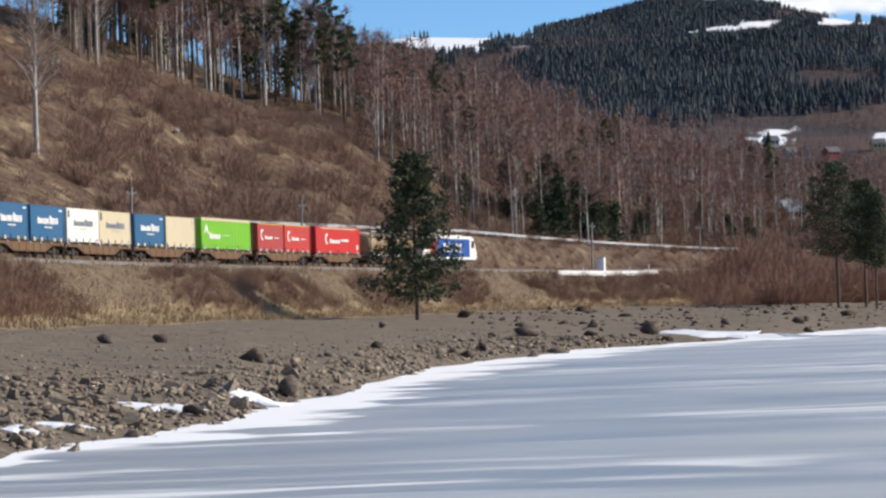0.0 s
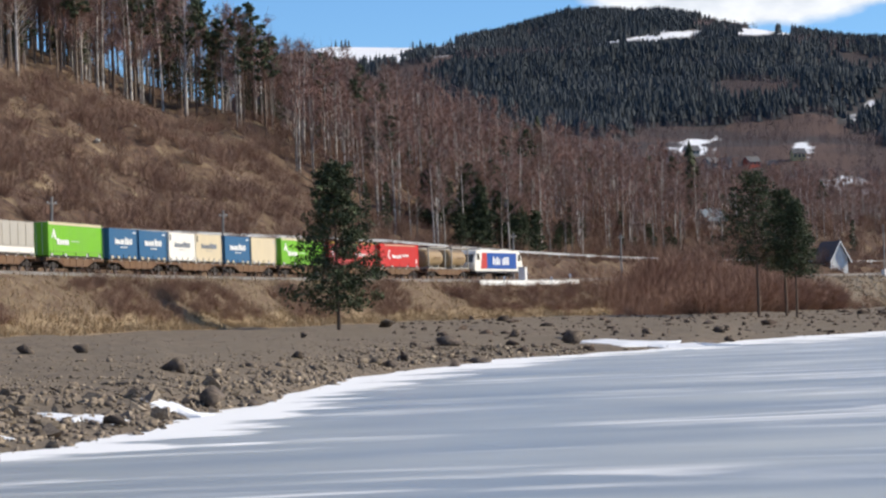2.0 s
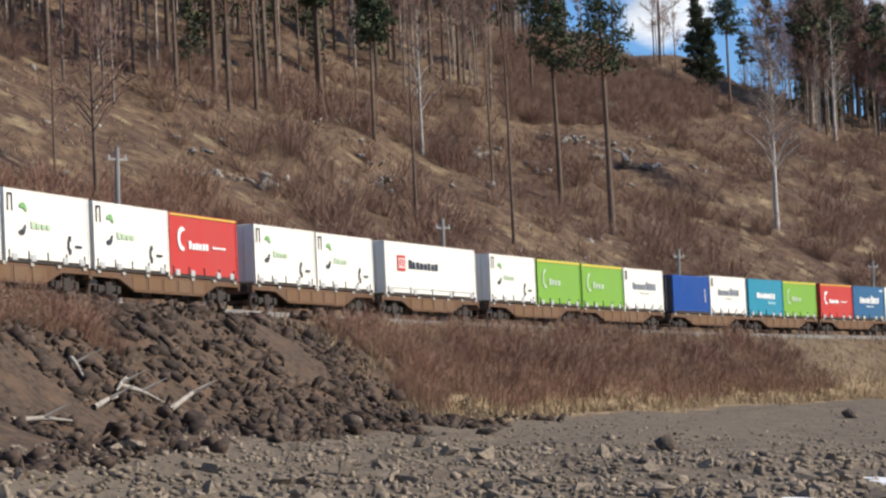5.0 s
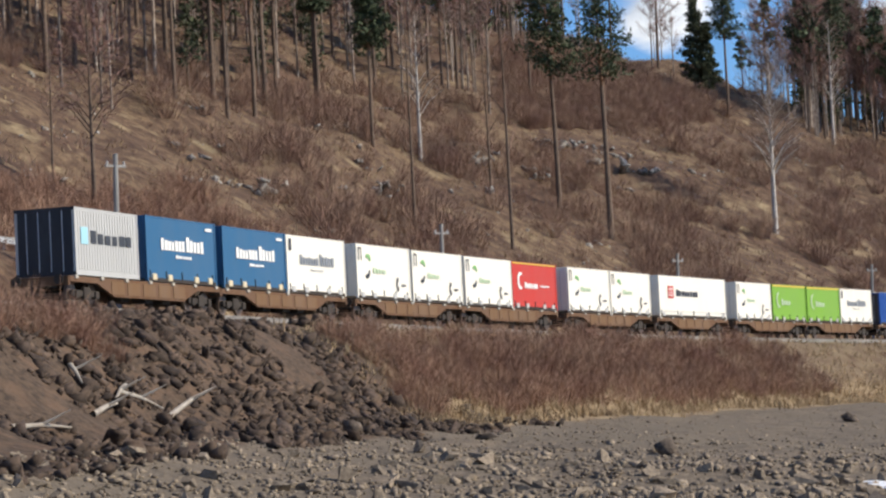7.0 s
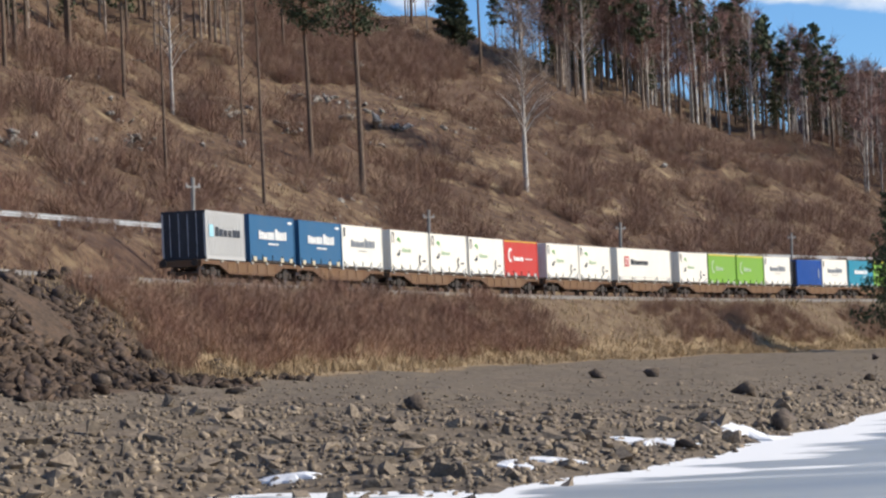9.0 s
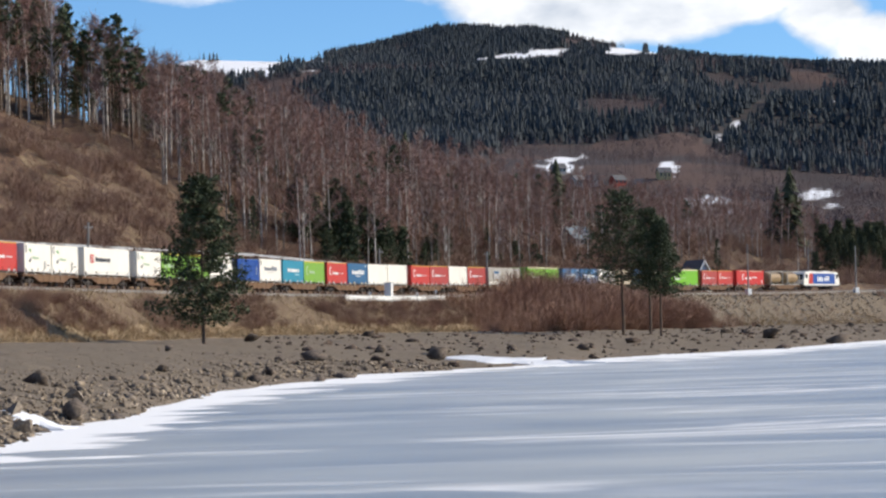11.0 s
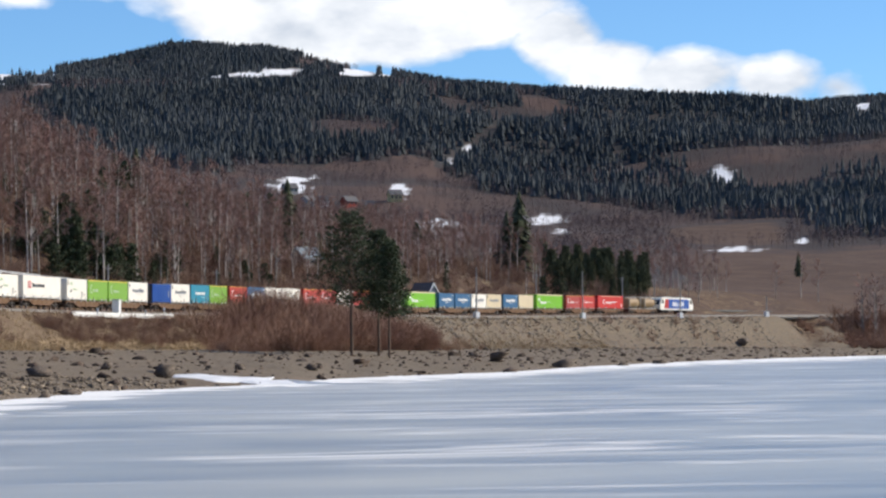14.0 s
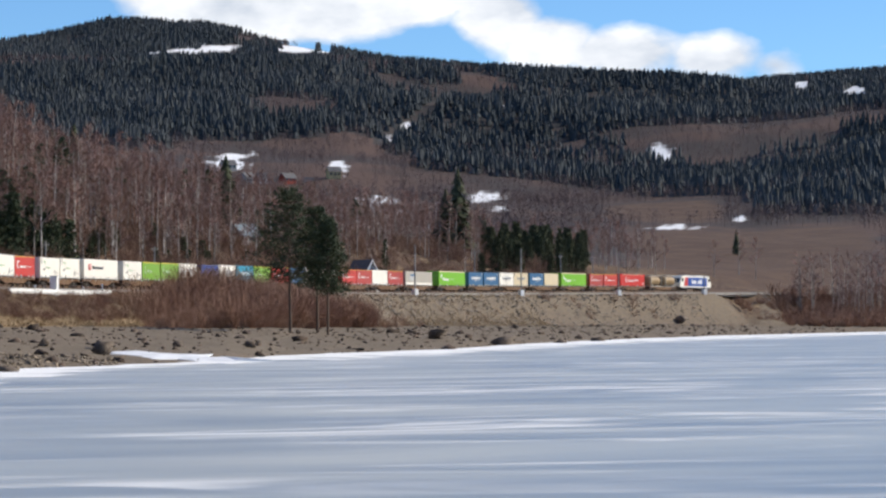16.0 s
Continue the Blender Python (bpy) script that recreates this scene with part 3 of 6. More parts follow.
def build_road():
    shelf = lambda s: float(np.interp(s, SHELF_S, SHELF_Z))
    road = sweep("road", [(-3.4, -0.3), (-3.3, 0.05), (3.3, 0.05), (3.4, -0.3)], 15.6, shelf, 6.0, M_ASPHALT, span=(-250, 480))
    tagged(road, "grey asphalt road on a shelf above the railway", "road", kind="structure")
    x, y, h = on_track(100, 12.0)
    rail = thing("guard_rail", Matrix(), "galvanised steel guard rail along the road edge", "guard rail")
    beam = sweep("beam", [(0.0, 0.48), (0.05, 0.56), (0.0, 0.64), (0.05, 0.72), (0.0, 0.80), (-0.03, 0.80), (0.02, 0.72), (-0.03, 0.64), (0.02, 0.56), (-0.03, 0.48)], 12.0, shelf, 4.0, M_GALV, rail, span=(-250, 330))
    me = None
    for k, s in enumerate(np.arange(-170, 330, 4.0)):
        x, y, h = on_track(s, 12.08)
        if me is None:
            post = part("post", boxes((-0.05, 0.05, -0.03, 0.03, -0.5, 0.78)), M_GALV, rail)
            me = post.data
        else:
            post = new("post", me)
            post.parent = rail
        post.matrix_local = pose(x, y, shelf(s), 0, 0, -math.degrees(h))


# ---- train ----
P_WHITE = paint("white_paint", (0.85, 0.815, 0.73), 0.2)
P_CREAM = paint("cream_paint", (0.66, 0.56, 0.38), 0.2)
P_BLUE = paint("steel_blue_paint", (0.035, 0.125, 0.25), 0.12)
P_ROYAL = paint("royal_blue_paint", (0.02, 0.085, 0.34), 0.12)
P_TEAL = paint("teal_paint", (0.03, 0.25, 0.36), 0.15)
P_RED = paint("red_paint", (0.52, 0.050, 0.038), 0.12)
P_DULL = paint("faded_red_paint", (0.42, 0.058, 0.050), 0.25)
P_BRIGHT = paint("bright_red_paint", (0.55, 0.030, 0.022), 0.08)
P_GREEN = paint("green_paint", (0.20, 0.40, 0.05), 0.2)
P_LIME = paint("lime_green_tarpaulin", (0.19, 0.50, 0.03), 0.08, 0.6)
P_GREY = paint("warm_grey_paint", (0.46, 0.43, 0.37), 0.35)
P_LIGHT = paint("light_grey_paint", (0.49, 0.49, 0.48), 0.15)
# dark steel parts; on the grey container's rear it stands for shade
P_NAVY = paint("dark_steel_and_end_shade", (0.035, 0.037, 0.045), 0.1)
P_TAN = paint("tan_tank_paint", (0.36, 0.25, 0.13), 0.35)
P_RUST = paint("rusty_brown_paint", (0.13, 0.066, 0.034), 0.5, 0.75)
P_OCHRE = paint("ochre_panel_paint", (0.165, 0.092, 0.046), 0.5, 0.75)
P_BLACK = paint("brake_dust_black", (0.035, 0.028, 0.024), 0.3, 0.8)
P_INK = material("dark_lettering", [(0.05, 0.055, 0.065)], 1, 0.5)
P_SLATE = material("slate_grey_lettering", [(0.20, 0.225, 0.26), (0.28, 0.30, 0.33)], 2, 0.5)
P_CHALK = material("white_lettering", [(0.82, 0.82, 0.80)], 1, 0.5)
P_GHOST = material("faded_green_lettering", [(0.42, 0.56, 0.36), (0.50, 0.60, 0.44)], 2, 0.5)
P_MINT = material("green_emblem", [(0.20, 0.42, 0.16)], 1, 0.5)
P_YELLOW = material("yellow_edge", [(0.66, 0.50, 0.08)], 1, 0.5)
P_SKY = material("pale_blue_emblem", [(0.35, 0.62, 0.72)], 1, 0.5)
P_GLASS = material("dark_cab_glass", [(0.02, 0.025, 0.03)], 1, 0.08, spec=0.6)
FACE = -1.25


def lettering(words, seed=1):
    """Upright bars in place of each word: x0, x1, z0, z1 and how many strokes."""
    rng = random.Random(seed)
    dims = []
    for x0, x1, z0, z1, k in words:
        w = (x1 - x0) / k
        for i in range(k):
            a = x0 + i * w
            top = z1 - (z1 - z0) * rng.choice((0.0, 0.0, 0.08))
            dims.append((a, a + w * rng.uniform(0.66, 0.84), FACE - 0.014, FACE, z0, top - (z1 - z0) * (0.2 if i else 0.0)))
    return boxes(*dims)


def crescent(cx, cz, r, a0, a1, thick):
    """A curved emblem stroke on the near face."""
    bm = bmesh.new()
    prev = None
    for k in range(9):
        t = radians(a0 + (a1 - a0) * k / 8)
        w = thick * (0.35 + 0.65 * math.sin(math.pi * (k + 0.8) / 9.6))
        row = [bm.verts.new((cx + (r + e * w / 2) * math.cos(t), FACE - d, cz + (r + e * w / 2) * math.sin(t))) for e in (-1, 1) for d in (0.0, 0.013)]
        if prev:
            for i, j in ((0, 1), (1, 3), (3, 2)):
                bm.faces.new((prev[i], prev[j], row[j], row[i]))
        prev = row
    bmesh.ops.recalc_face_normals(bm, faces=bm.faces[:])
    return bm


def shell(name, length, high, mat, label, ribs=0, end=None, pockets=True, roof=None, bottom=None):
    """A container or swap body: box, posts, rails, roof, end doors with locking bars."""
    c = thing(name, Matrix(), label, "container", "containers on the train")
    h, w = length / 2, 1.22
    part("body", boxes((-h + 0.05, h - 0.05, -w, w, 0.10, high - 0.05), bevel=0.02), mat, c)
    part("roof", boxes((-h + 0.02, h - 0.02, -w - 0.015, w + 0.015, high - 0.07, high), bevel=0.02), roof or mat, c)
    for x in (-h, h - 0.11):
        for y in (-w - 0.03, w - 0.08):
            part("corner_post", boxes((x, x + 0.11, y, y + 0.11, 0, high)), mat, c)
    for y in (-w - 0.03, w - 0.05):
        part("bottom_rail", boxes((-h + 0.11, h - 0.11, y, y + 0.08, 0, 0.15)), bottom or P_BLACK, c)
    if ribs:
        dims, step_x = [], (length - 0.5) / ribs
        for k in range(ribs):
            x = -h + 0.25 + (k + 0.25) * step_x
            dims.append((x, x + step_x * 0.5, FACE + 0.012, -w, 0.2, high - 0.12))
        part("side_ribs", boxes(*dims), mat, c)
    back = end or mat
    part("end_wall", boxes((-h - 0.02, -h + 0.06, -w + 0.09, w - 0.09, 0.12, high - 0.1)), back, c)
    for y in (-0.75, -0.25, 0.25, 0.75):
        part("locking_bar", tubes(((-h - 0.05, y, 0.15), (-h - 0.05, y, high - 0.15), 0.02), sides=5), M_GALV, c, "galvanised door bar")
    if pockets:
        for x in (-h + 0.55, -h * 0.42, h * 0.42 - 0.3, h - 0.95):
            part("grapple_pocket", boxes((x, x + 0.42, FACE - 0.02, FACE + 0.05, 0.06, 0.32), bevel=0.02), P_CREAM if mat == P_BLUE else P_LIGHT, c, "pale steel lifting pocket")
        for k in range(5):
            x = -h + 0.3 + k * (length - 0.8) / 4
            part("strap", boxes((x, x + 0.05, FACE - 0.01, FACE + 0.03, 0.15, 0.45)), P_INK, c)
    return c


def box_grey():
    # rear end faces away from the sun: its shade is put into the paint
    c = shell("container", 6.06, 2.6, P_LIGHT, "light grey corrugated steel container with dark lettering and end doors darkened as in shade", 22, P_NAVY, False, bottom=P_LIGHT)
    part("lettering", lettering([(-1.6, 2.5, 1.25, 1.75, 6)], 3), P_INK, c, "dark lettering bars")
    part("emblem", boxes((-2.5, -1.85, FACE - 0.013, FACE, 1.2, 1.85)), P_SKY, c, "pale blue square emblem")
    part("rear_sill", boxes((-3.07, -3.0, -1.25, 1.25, 0, 0.12)), P_NAVY, c)
    part("rear_header", boxes((-3.07, -3.0, -1.25, 1.25, 2.48, 2.6)), P_NAVY, c)
    return c


def box_blue():
    c = shell("swap_body", 7.43, 2.67, P_BLUE, "steel blue swap body with white lettering bars", 0)
    part("lettering", lettering([(-2.2, 0.35, 1.32, 1.85, 7), (0.45, 2.4, 1.32, 1.95, 5)], 5), P_CHALK, c, "white lettering bars")
    part("small_lettering", lettering([(-0.7, 1.0, 1.02, 1.16, 7)], 6), P_CHALK, c)
    part("corner_label", boxes((2.6, 3.3, FACE - 0.012, FACE, 2.3, 2.42)), P_CHALK, c)
    return c


def box_white_letters(mat=None, name=None):
    c = shell("swap_body", 7.43, 2.67, mat or P_WHITE, name or "white swap body with dark grey lettering bars", 0)
    part("lettering", lettering([(-2.1, 0.3, 1.35, 1.8, 7), (0.4, 2.3, 1.35, 1.9, 5)], 8), P_SLATE, c, "dark grey lettering bars")
    part("small_lettering", lettering([(-0.8, 0.9, 1.08, 1.18, 7)], 9), P_LIGHT, c)
    part("vent_slot", boxes((-3.4, -3.12, FACE - 0.012, FACE, 1.95, 2.5)), P_INK, c)
    return c


def box_white():
    c = shell("swap_body", 7.43, 2.67, P_WHITE, "dirty white swap body with green and grey curved emblem", 0)
    part("emblem_top", crescent(-2.2, 1.75, 0.36, 20, 130, 0.22), P_MINT, c, "green curved emblem")
    part("emblem_bottom", crescent(-2.35, 1.45, 0.36, -120, -10, 0.22), P_INK, c)
    part("faded_lettering", lettering([(-1.5, 0.3, 1.28, 1.55, 4)], 11), P_GHOST, c)
    part("arrow_mark", boxes((1.7, 1.85, FACE - 0.012, FACE, 0.62, 1.0), (1.8, 2.0, FACE - 0.012, FACE, 0.45, 0.68), (1.8, 2.0, FACE - 0.012, FACE, 0.95, 1.15), (2.4, 3.0, FACE - 0.012, FACE, 0.72, 0.82)), P_INK, c)
    part("frame_mark", boxes((-3.45, -3.38, FACE - 0.012, FACE, 1.85, 2.5), (-3.1, -3.03, FACE - 0.012, FACE, 1.85, 2.5), (-3.45, -3.03, FACE - 0.012, FACE, 2.43, 2.5)), P_INK, c)
    return c


def box_red(mat=None, label="red swap body with white curved emblem and lettering bars"):
    c = shell("swap_body", 7.43, 2.67, mat or P_RED, label, 0)
    part("emblem", crescent(-2.35, 1.6, 0.42, 60, 290, 0.26), P_CHALK, c, "white curved emblem")
    part("lettering", lettering([(-1.7, 0.5, 1.2, 1.55, 6)], 13), P_CHALK, c)
    part("small_lettering", lettering([(0.9, 2.4, 1.3, 1.42, 8)], 14), P_CHALK, c)
    part("top_edge", boxes((-3.6, 3.6, FACE - 0.01, FACE + 0.03, 2.56, 2.63)), P_YELLOW, c)
    return c


def box_green():
    c = shell("swap_body", 7.43, 2.67, P_GREEN, "light green swap body with yellow top edge and faded emblem", 0)
    part("top_edge", boxes((-3.65, 3.65, FACE - 0.01, FACE + 0.03, 2.52, 2.64)), P_YELLOW, c, "yellow top edge")
    part("emblem", crescent(-2.3, 1.55, 0.5, 90, 280, 0.24), P_GHOST, c)
    part("lettering", lettering([(-1.8, 0.2, 1.2, 1.6, 4)], 16), P_GHOST, c)
    return c


def box_plain(mat, name, label, high=2.67):
    c = shell(name, 7.43, high, mat, label, 0)
    part("small_label", boxes((2.9, 3.2, FACE - 0.012, FACE, high - 0.55, high - 0.3)), P_LIGHT, c)
    return c


def box_royal():
    c = shell("container", 7.2, 2.52, P_ROYAL, "plain royal blue steel container with dark end frame", 26, P_NAVY, False)
    part("lettering", lettering([(2.6, 2.9, 0.8, 1.7, 1)], 18), P_LIGHT, c)
    return c


def box_teal():
    c = shell("swap_body", 7.43, 2.67, P_TEAL, "teal swap body with white lettering bars", 0)
    part("lettering", lettering([(-2.0, 2.0, 1.3, 1.75, 8)], 20), P_CHALK, c, "white lettering bars")
    part("small_lettering", lettering([(0.4, 2.1, 0.9, 1.1, 5)], 21), P_SKY, c)
    return c


def trailer_white():
    c = shell("long_container", 13.4, 2.72, P_WHITE, "long white container with red framed emblem and dark lettering bars", 0)
    part("emblem_frame", boxes((-5.0, -3.9, FACE - 0.012, FACE, 1.25, 2.05)), P_RED, c, "red square emblem")
    part("emblem_field", boxes((-4.85, -4.05, FACE - 0.018, FACE - 0.012, 1.4, 1.9)), P_CHALK, c)
    part("emblem_bars", boxes((-4.75, -4.5, FACE - 0.022, FACE - 0.018, 1.45, 1.85), (-4.4, -4.15, FACE - 0.022, FACE - 0.018, 1.45, 1.85)), P_RED, c)
    part("lettering", lettering([(-3.4, 1.0, 1.4, 1.85, 8)], 23), P_INK, c, "dark lettering bars")
    part("lower_seam", boxes((-6.6, 6.6, FACE - 0.01, FACE, 0.36, 0.40)), P_LIGHT, c)
    return c


def trailer_grey():
    c = shell("long_container", 13.4, 2.62, P_GREY, "long weathered grey container with ribbed panels", 0)
    for k in range(7):
        x = -6.5 + k * 1.87
        part("side_panel", boxes((x, x + 1.7, FACE - 0.012, FACE + 0.01, 0.75, 2.4), bevel=0.006), P_GREY, c)
    part("lower_strip", boxes((-6.6, 6.6, FACE - 0.012, FACE + 0.01, 0.2, 0.62)), P_WHITE, c, "white lower strip")
    part("poster", boxes((-4.6, -2.0, FACE - 0.02, FACE - 0.012, 1.0, 2.2)), P_LIGHT, c)
    part("poster_mark", boxes((-4.3, -2.4, FACE - 0.026, FACE - 0.02, 1.75, 2.1)), P_BLUE, c)
    return c


def trailer_green():
    c = shell("curtain_swap_body", 13.4, 2.82, P_LIME, "long lime green curtain-sided swap body with white emblem", 0, roof=P_CREAM)
    part("top_rail", boxes((-6.6, 6.6, FACE - 0.012, FACE + 0.03, 2.58, 2.74)), P_CREAM, c, "pale top rail")
    part("emblem", prism([(-6.0, 1.5), (-5.4, 2.3), (-4.7, 1.4), (-5.1, 1.4), (-5.4, 1.85), (-5.7, 1.5)], FACE - 0.014, FACE), P_CHALK, c, "white peaked emblem")
    part("lettering", lettering([(-4.6, -1.6, 1.0, 1.5, 5)], 25), P_CHALK, c)
    part("small_lettering", lettering([(-1.2, 0.8, 1.25, 1.4, 8)], 26), P_GHOST, c)
    dims = [(-6.4 + k * 0.8, -6.36 + k * 0.8, FACE - 0.01, FACE, 0.2, 2.5) for k in range(17)]
    part("curtain_straps", boxes(*dims), P_GREEN, c)
    part("curtain_hem", boxes((-6.5, 6.5, FACE - 0.01, FACE, 0.42, 0.5)), P_GREEN, c)
    return c


def trailer_red():
    c = shell("curtain_swap_body", 13.4, 2.72, P_BRIGHT, "long bright red curtain-sided swap body with white emblem", 0)
    part("top_rail", boxes((-5.2, 5.6, FACE - 0.012, FACE + 0.03, 2.52, 2.62)), P_CREAM, c)
    part("emblem", crescent(-3.4, 1.5, 0.45, 60, 290, 0.3), P_CHALK, c, "white curved emblem")
    part("lettering", lettering([(-2.6, 0.6, 1.1, 1.55, 6)], 28), P_CHALK, c)
    part("small_lettering", lettering([(0.9, 3.2, 1.3, 1.6, 8)], 29), P_CHALK, c)
    part("door_mark", boxes((5.6, 6.0, FACE - 0.012, FACE, 0.5, 1.0)), P_CHALK, c)
    return c


def box_tank():
    c = thing("tank_container", Matrix(), "tan tank container in a pale steel frame", "tank container", "containers on the train")
    h = 3.05
    bm = bmesh.new()
    rings = [(-2.85, 0.45), (-2.7, 0.85), (-2.45, 1.08), (2.45, 1.08), (2.7, 0.85), (2.85, 0.45)]
    prev = None
    for x, r in rings:
        row = [bm.verts.new((x, r * math.cos(k * math.tau / 20), 1.3 + r * math.sin(k * math.tau / 20))) for k in range(20)]
        if prev:
            for k in range(20):
                bm.faces.new((prev[k], prev[(k + 1) % 20], row[(k + 1) % 20], row[k]))
        else:
            bm.faces.new(row)
        prev = row
    bm.faces.new(prev[::-1])
    bmesh.ops.recalc_face_normals(bm, faces=bm.faces[:])
    part("tank", bm, P_TAN, c, "tan painted tank")
    for x in (-h, h - 0.14):
        for y in (-1.22, 1.08):
            part("corner_post", boxes((x, x + 0.14, y, y + 0.14, 0, 2.6)), P_GREY, c)
        part("end_beam", boxes((x, x + 0.14, -1.22, 1.22, 0, 0.15), (x, x + 0.14, -1.22, 1.22, 2.45, 2.6)), P_GREY, c)
    for y in (-1.22, 1.1):
        part("side_rail", boxes((-h + 0.14, h - 0.14, y, y + 0.12, 0.02, 0.14)), P_GREY, c)
        part("top_rail", boxes((-h + 0.14, h - 0.14, y, y + 0.12, 2.46, 2.58)), P_GREY, c)
    for x in (-1.2, 1.2):
        part("saddle", boxes((x - 0.1, x + 0.1, -0.9, 0.9, 0.0, 0.45)), P_GREY, c)
    part("lettering", lettering([(-1.2, 1.2, 1.25, 1.4, 6)], 31), P_OCHRE, c)
    return c


def bogie(parent, x):
    b = part("bogie", boxes((x - 1.25, x + 1.25, -1.02, -0.86, 0.38, 0.62), (x - 1.25, x + 1.25, 0.86, 1.02, 0.38, 0.62), (x - 0.2, x + 0.2, -0.9, 0.9, 0.4, 0.7),
                            (x - 1.05, x - 0.75, -1.1, -0.9, 0.3, 0.6), (x + 0.75, x + 1.05, -1.1, -0.9, 0.3, 0.6), (x - 0.3, x + 0.3, -1.08, -0.95, 0.25, 0.75), bevel=0.02), P_BLACK, parent, "black bogie with brake dust")
    for dx in (-0.9, 0.9):
        w = part("wheelset", tubes(((x + dx, -0.82, 0.46), (x + dx, -0.69, 0.46), 0.46), ((x + dx, 0.69, 0.46), (x + dx, 0.82, 0.46), 0.46), ((x + dx, -0.7, 0.46), (x + dx, 0.7, 0.46), 0.09), sides=16), M_RAIL, b, "steel wheelset")


def flat_wagon(length, panels):
    w = thing("container_wagon", Matrix(), "rusty brown container flat wagon with fishbelly side girders", "wagon", "wagons of the train")
    h = length / 2
    part("centre_sill", boxes((-h, h, -0.3, 0.3, 0.75, 1.05)), P_BLACK, w)
    for y in (-1.2, 1.1):
        part("side_girder", prism([(-h, 1.13), (h, 1.13), (h, 0.92), (h - 2.6, 0.9), (h - 4.2, 0.42), (-h + 4.2, 0.42), (-h + 2.6, 0.9), (-h, 0.92)], y, y + 0.1), P_RUST, w, "rusty fishbelly girder")
    span = length - 7.6
    for k in range(panels):
        x = -span / 2 + k * span / panels
        part("girder_panel", boxes((x + 0.1, x + span / panels - 0.22, -1.225, -1.19, 0.5, 1.02), bevel=0.008), P_OCHRE, w, "ochre brown girder panel")
    for x in np.linspace(-h + 0.6, h - 0.6, 7):
        for y in (-1.27, 1.02):
            part("spigot_bracket", boxes((x - 0.14, x + 0.14, y, y + 0.25, 1.05, 1.165)), P_GREY, w)
    for x in (-h + 1.9, h - 1.9):
        bogie(w, x)
    for x, e in ((-h, -1), (h, 1)):
        part("headstock", boxes((x - 0.08, x + 0.08, -1.2, 1.2, 0.78, 1.13)), P_RUST, w)
        for y in (-0.88, 0.88):
            part("buffer", tubes(((x, y, 1.0), (x + e * 0.22, y, 1.0), 0.09), ((x + e * 0.22, y, 1.0), (x + e * 0.27, y, 1.0), 0.2), sides=10), P_BLACK, w)
    for x in (-2.0, 0.4, 2.2):
        part("brake_gear", boxes((x, x + 0.8, -0.8, -0.2, 0.3, 0.6)), P_BLACK, w)
    return w


def locomotive():
    c = thing("electric_locomotive", Matrix(), "white electric locomotive with blue and red side panels", "locomotive")
    h, L = 9.2, 18.4
    prof = [(-h + 0.35, 0.95), (-h, 1.25), (-h + 0.02, 1.9), (-h + 0.75, 3.1), (-h + 1.1, 3.48), (-h + 1.8, 3.60), (h - 1.8, 3.60), (h - 1.1, 3.48), (h - 0.75, 3.1), (h - 0.02, 1.9), (h, 1.25), (h - 0.35, 0.95)]
    bm = prism(prof, -1.45, 1.45)
    bmesh.ops.bevel(bm, geom=[e for e in bm.edges if abs(e.verts[0].co.y - e.verts[1].co.y) < 0.01 and e.verts[0].co.z > 1], offset=0.12, segments=2, affect="EDGES")
    part("body", bm, P_WHITE, c)
    part("skirt", boxes((-h + 0.5, h - 0.5, -1.4, 1.4, 0.75, 0.98)), P_NAVY, c)
    part("blue_panel", boxes((-4.6, 6.6, -1.472, -1.45, 1.25, 3.25)), P_ROYAL, c, "blue side panel")
    part("red_panel", prism([(-6.9, 1.25), (-4.6, 1.25), (-4.6, 3.25), (-6.3, 3.25)], -1.472, -1.45), P_RED, c, "red side panel")
    bmx = bmesh.new()
    rng = random.Random(4)
    for x0, x1, k in ((-2.4, 0.6, 4), (1.2, 3.8, 4)):
        wd = (x1 - x0) / k
        for i in range(k):
            box(bmx, x0 + i * wd, x0 + (i + 0.7) * wd, -1.486, -1.472, 1.75, 2.75 - rng.choice((0, 0.25)))
    part("lettering", bmx, P_CHALK, c, "white lettering bars")
    for x0, x1 in ((-h + 1.0, -h + 1.9), (h - 1.9, h - 1.0)):
        part("side_window", boxes((x0, x1, -1.468, -1.44, 2.3, 3.1), bevel=0.01), P_GLASS, c)
    for e in (-1, 1):
        part("windscreen", prism([(e * (h - 0.08), 2.05), (e * (h - 0.70), 3.05), (e * (h - 0.66), 3.08), (e * (h - 0.03), 2.06)], -1.15, 1.15), P_GLASS, c)
        part("headlight", tubes(((e * (h - 0.05), -0.9, 1.6), (e * (h + 0.03), -0.9, 1.6), 0.13), ((e * (h - 0.05), 0.9, 1.6), (e * (h + 0.03), 0.9, 1.6), 0.13), sides=10), P_LIGHT, c)
        for y in (-0.88, 0.88):
            part("buffer", tubes(((e * (h - 0.3), y, 1.05), (e * (h + 0.3), y, 1.05), 0.12), ((e * (h + 0.28), y, 1.05), (e * (h + 0.34), y, 1.05), 0.24), sides=10), P_BLACK, c)
    for x in (-3.6, 3.6):
        part("roof_box", boxes((x - 1.8, x + 1.8, -0.9, 0.9, 3.60, 3.80), bevel=0.04), P_LIGHT, c)
    part("pantograph", tubes(((-6.6, -0.5, 3.75), (-4.9, -0.5, 3.9), 0.03), ((-6.6, 0.5, 3.75), (-4.9, 0.5, 3.9), 0.03), ((-4.9, -0.8, 4.2), (-4.9, 0.8, 4.2), 0.035), ((-6.6, -0.5, 3.85), (-6.6, 0.5, 4.0), 0.03), sides=5), P_NAVY, c)
    for x in (-5.2, 5.2):
        bogie(c, x)
    return c


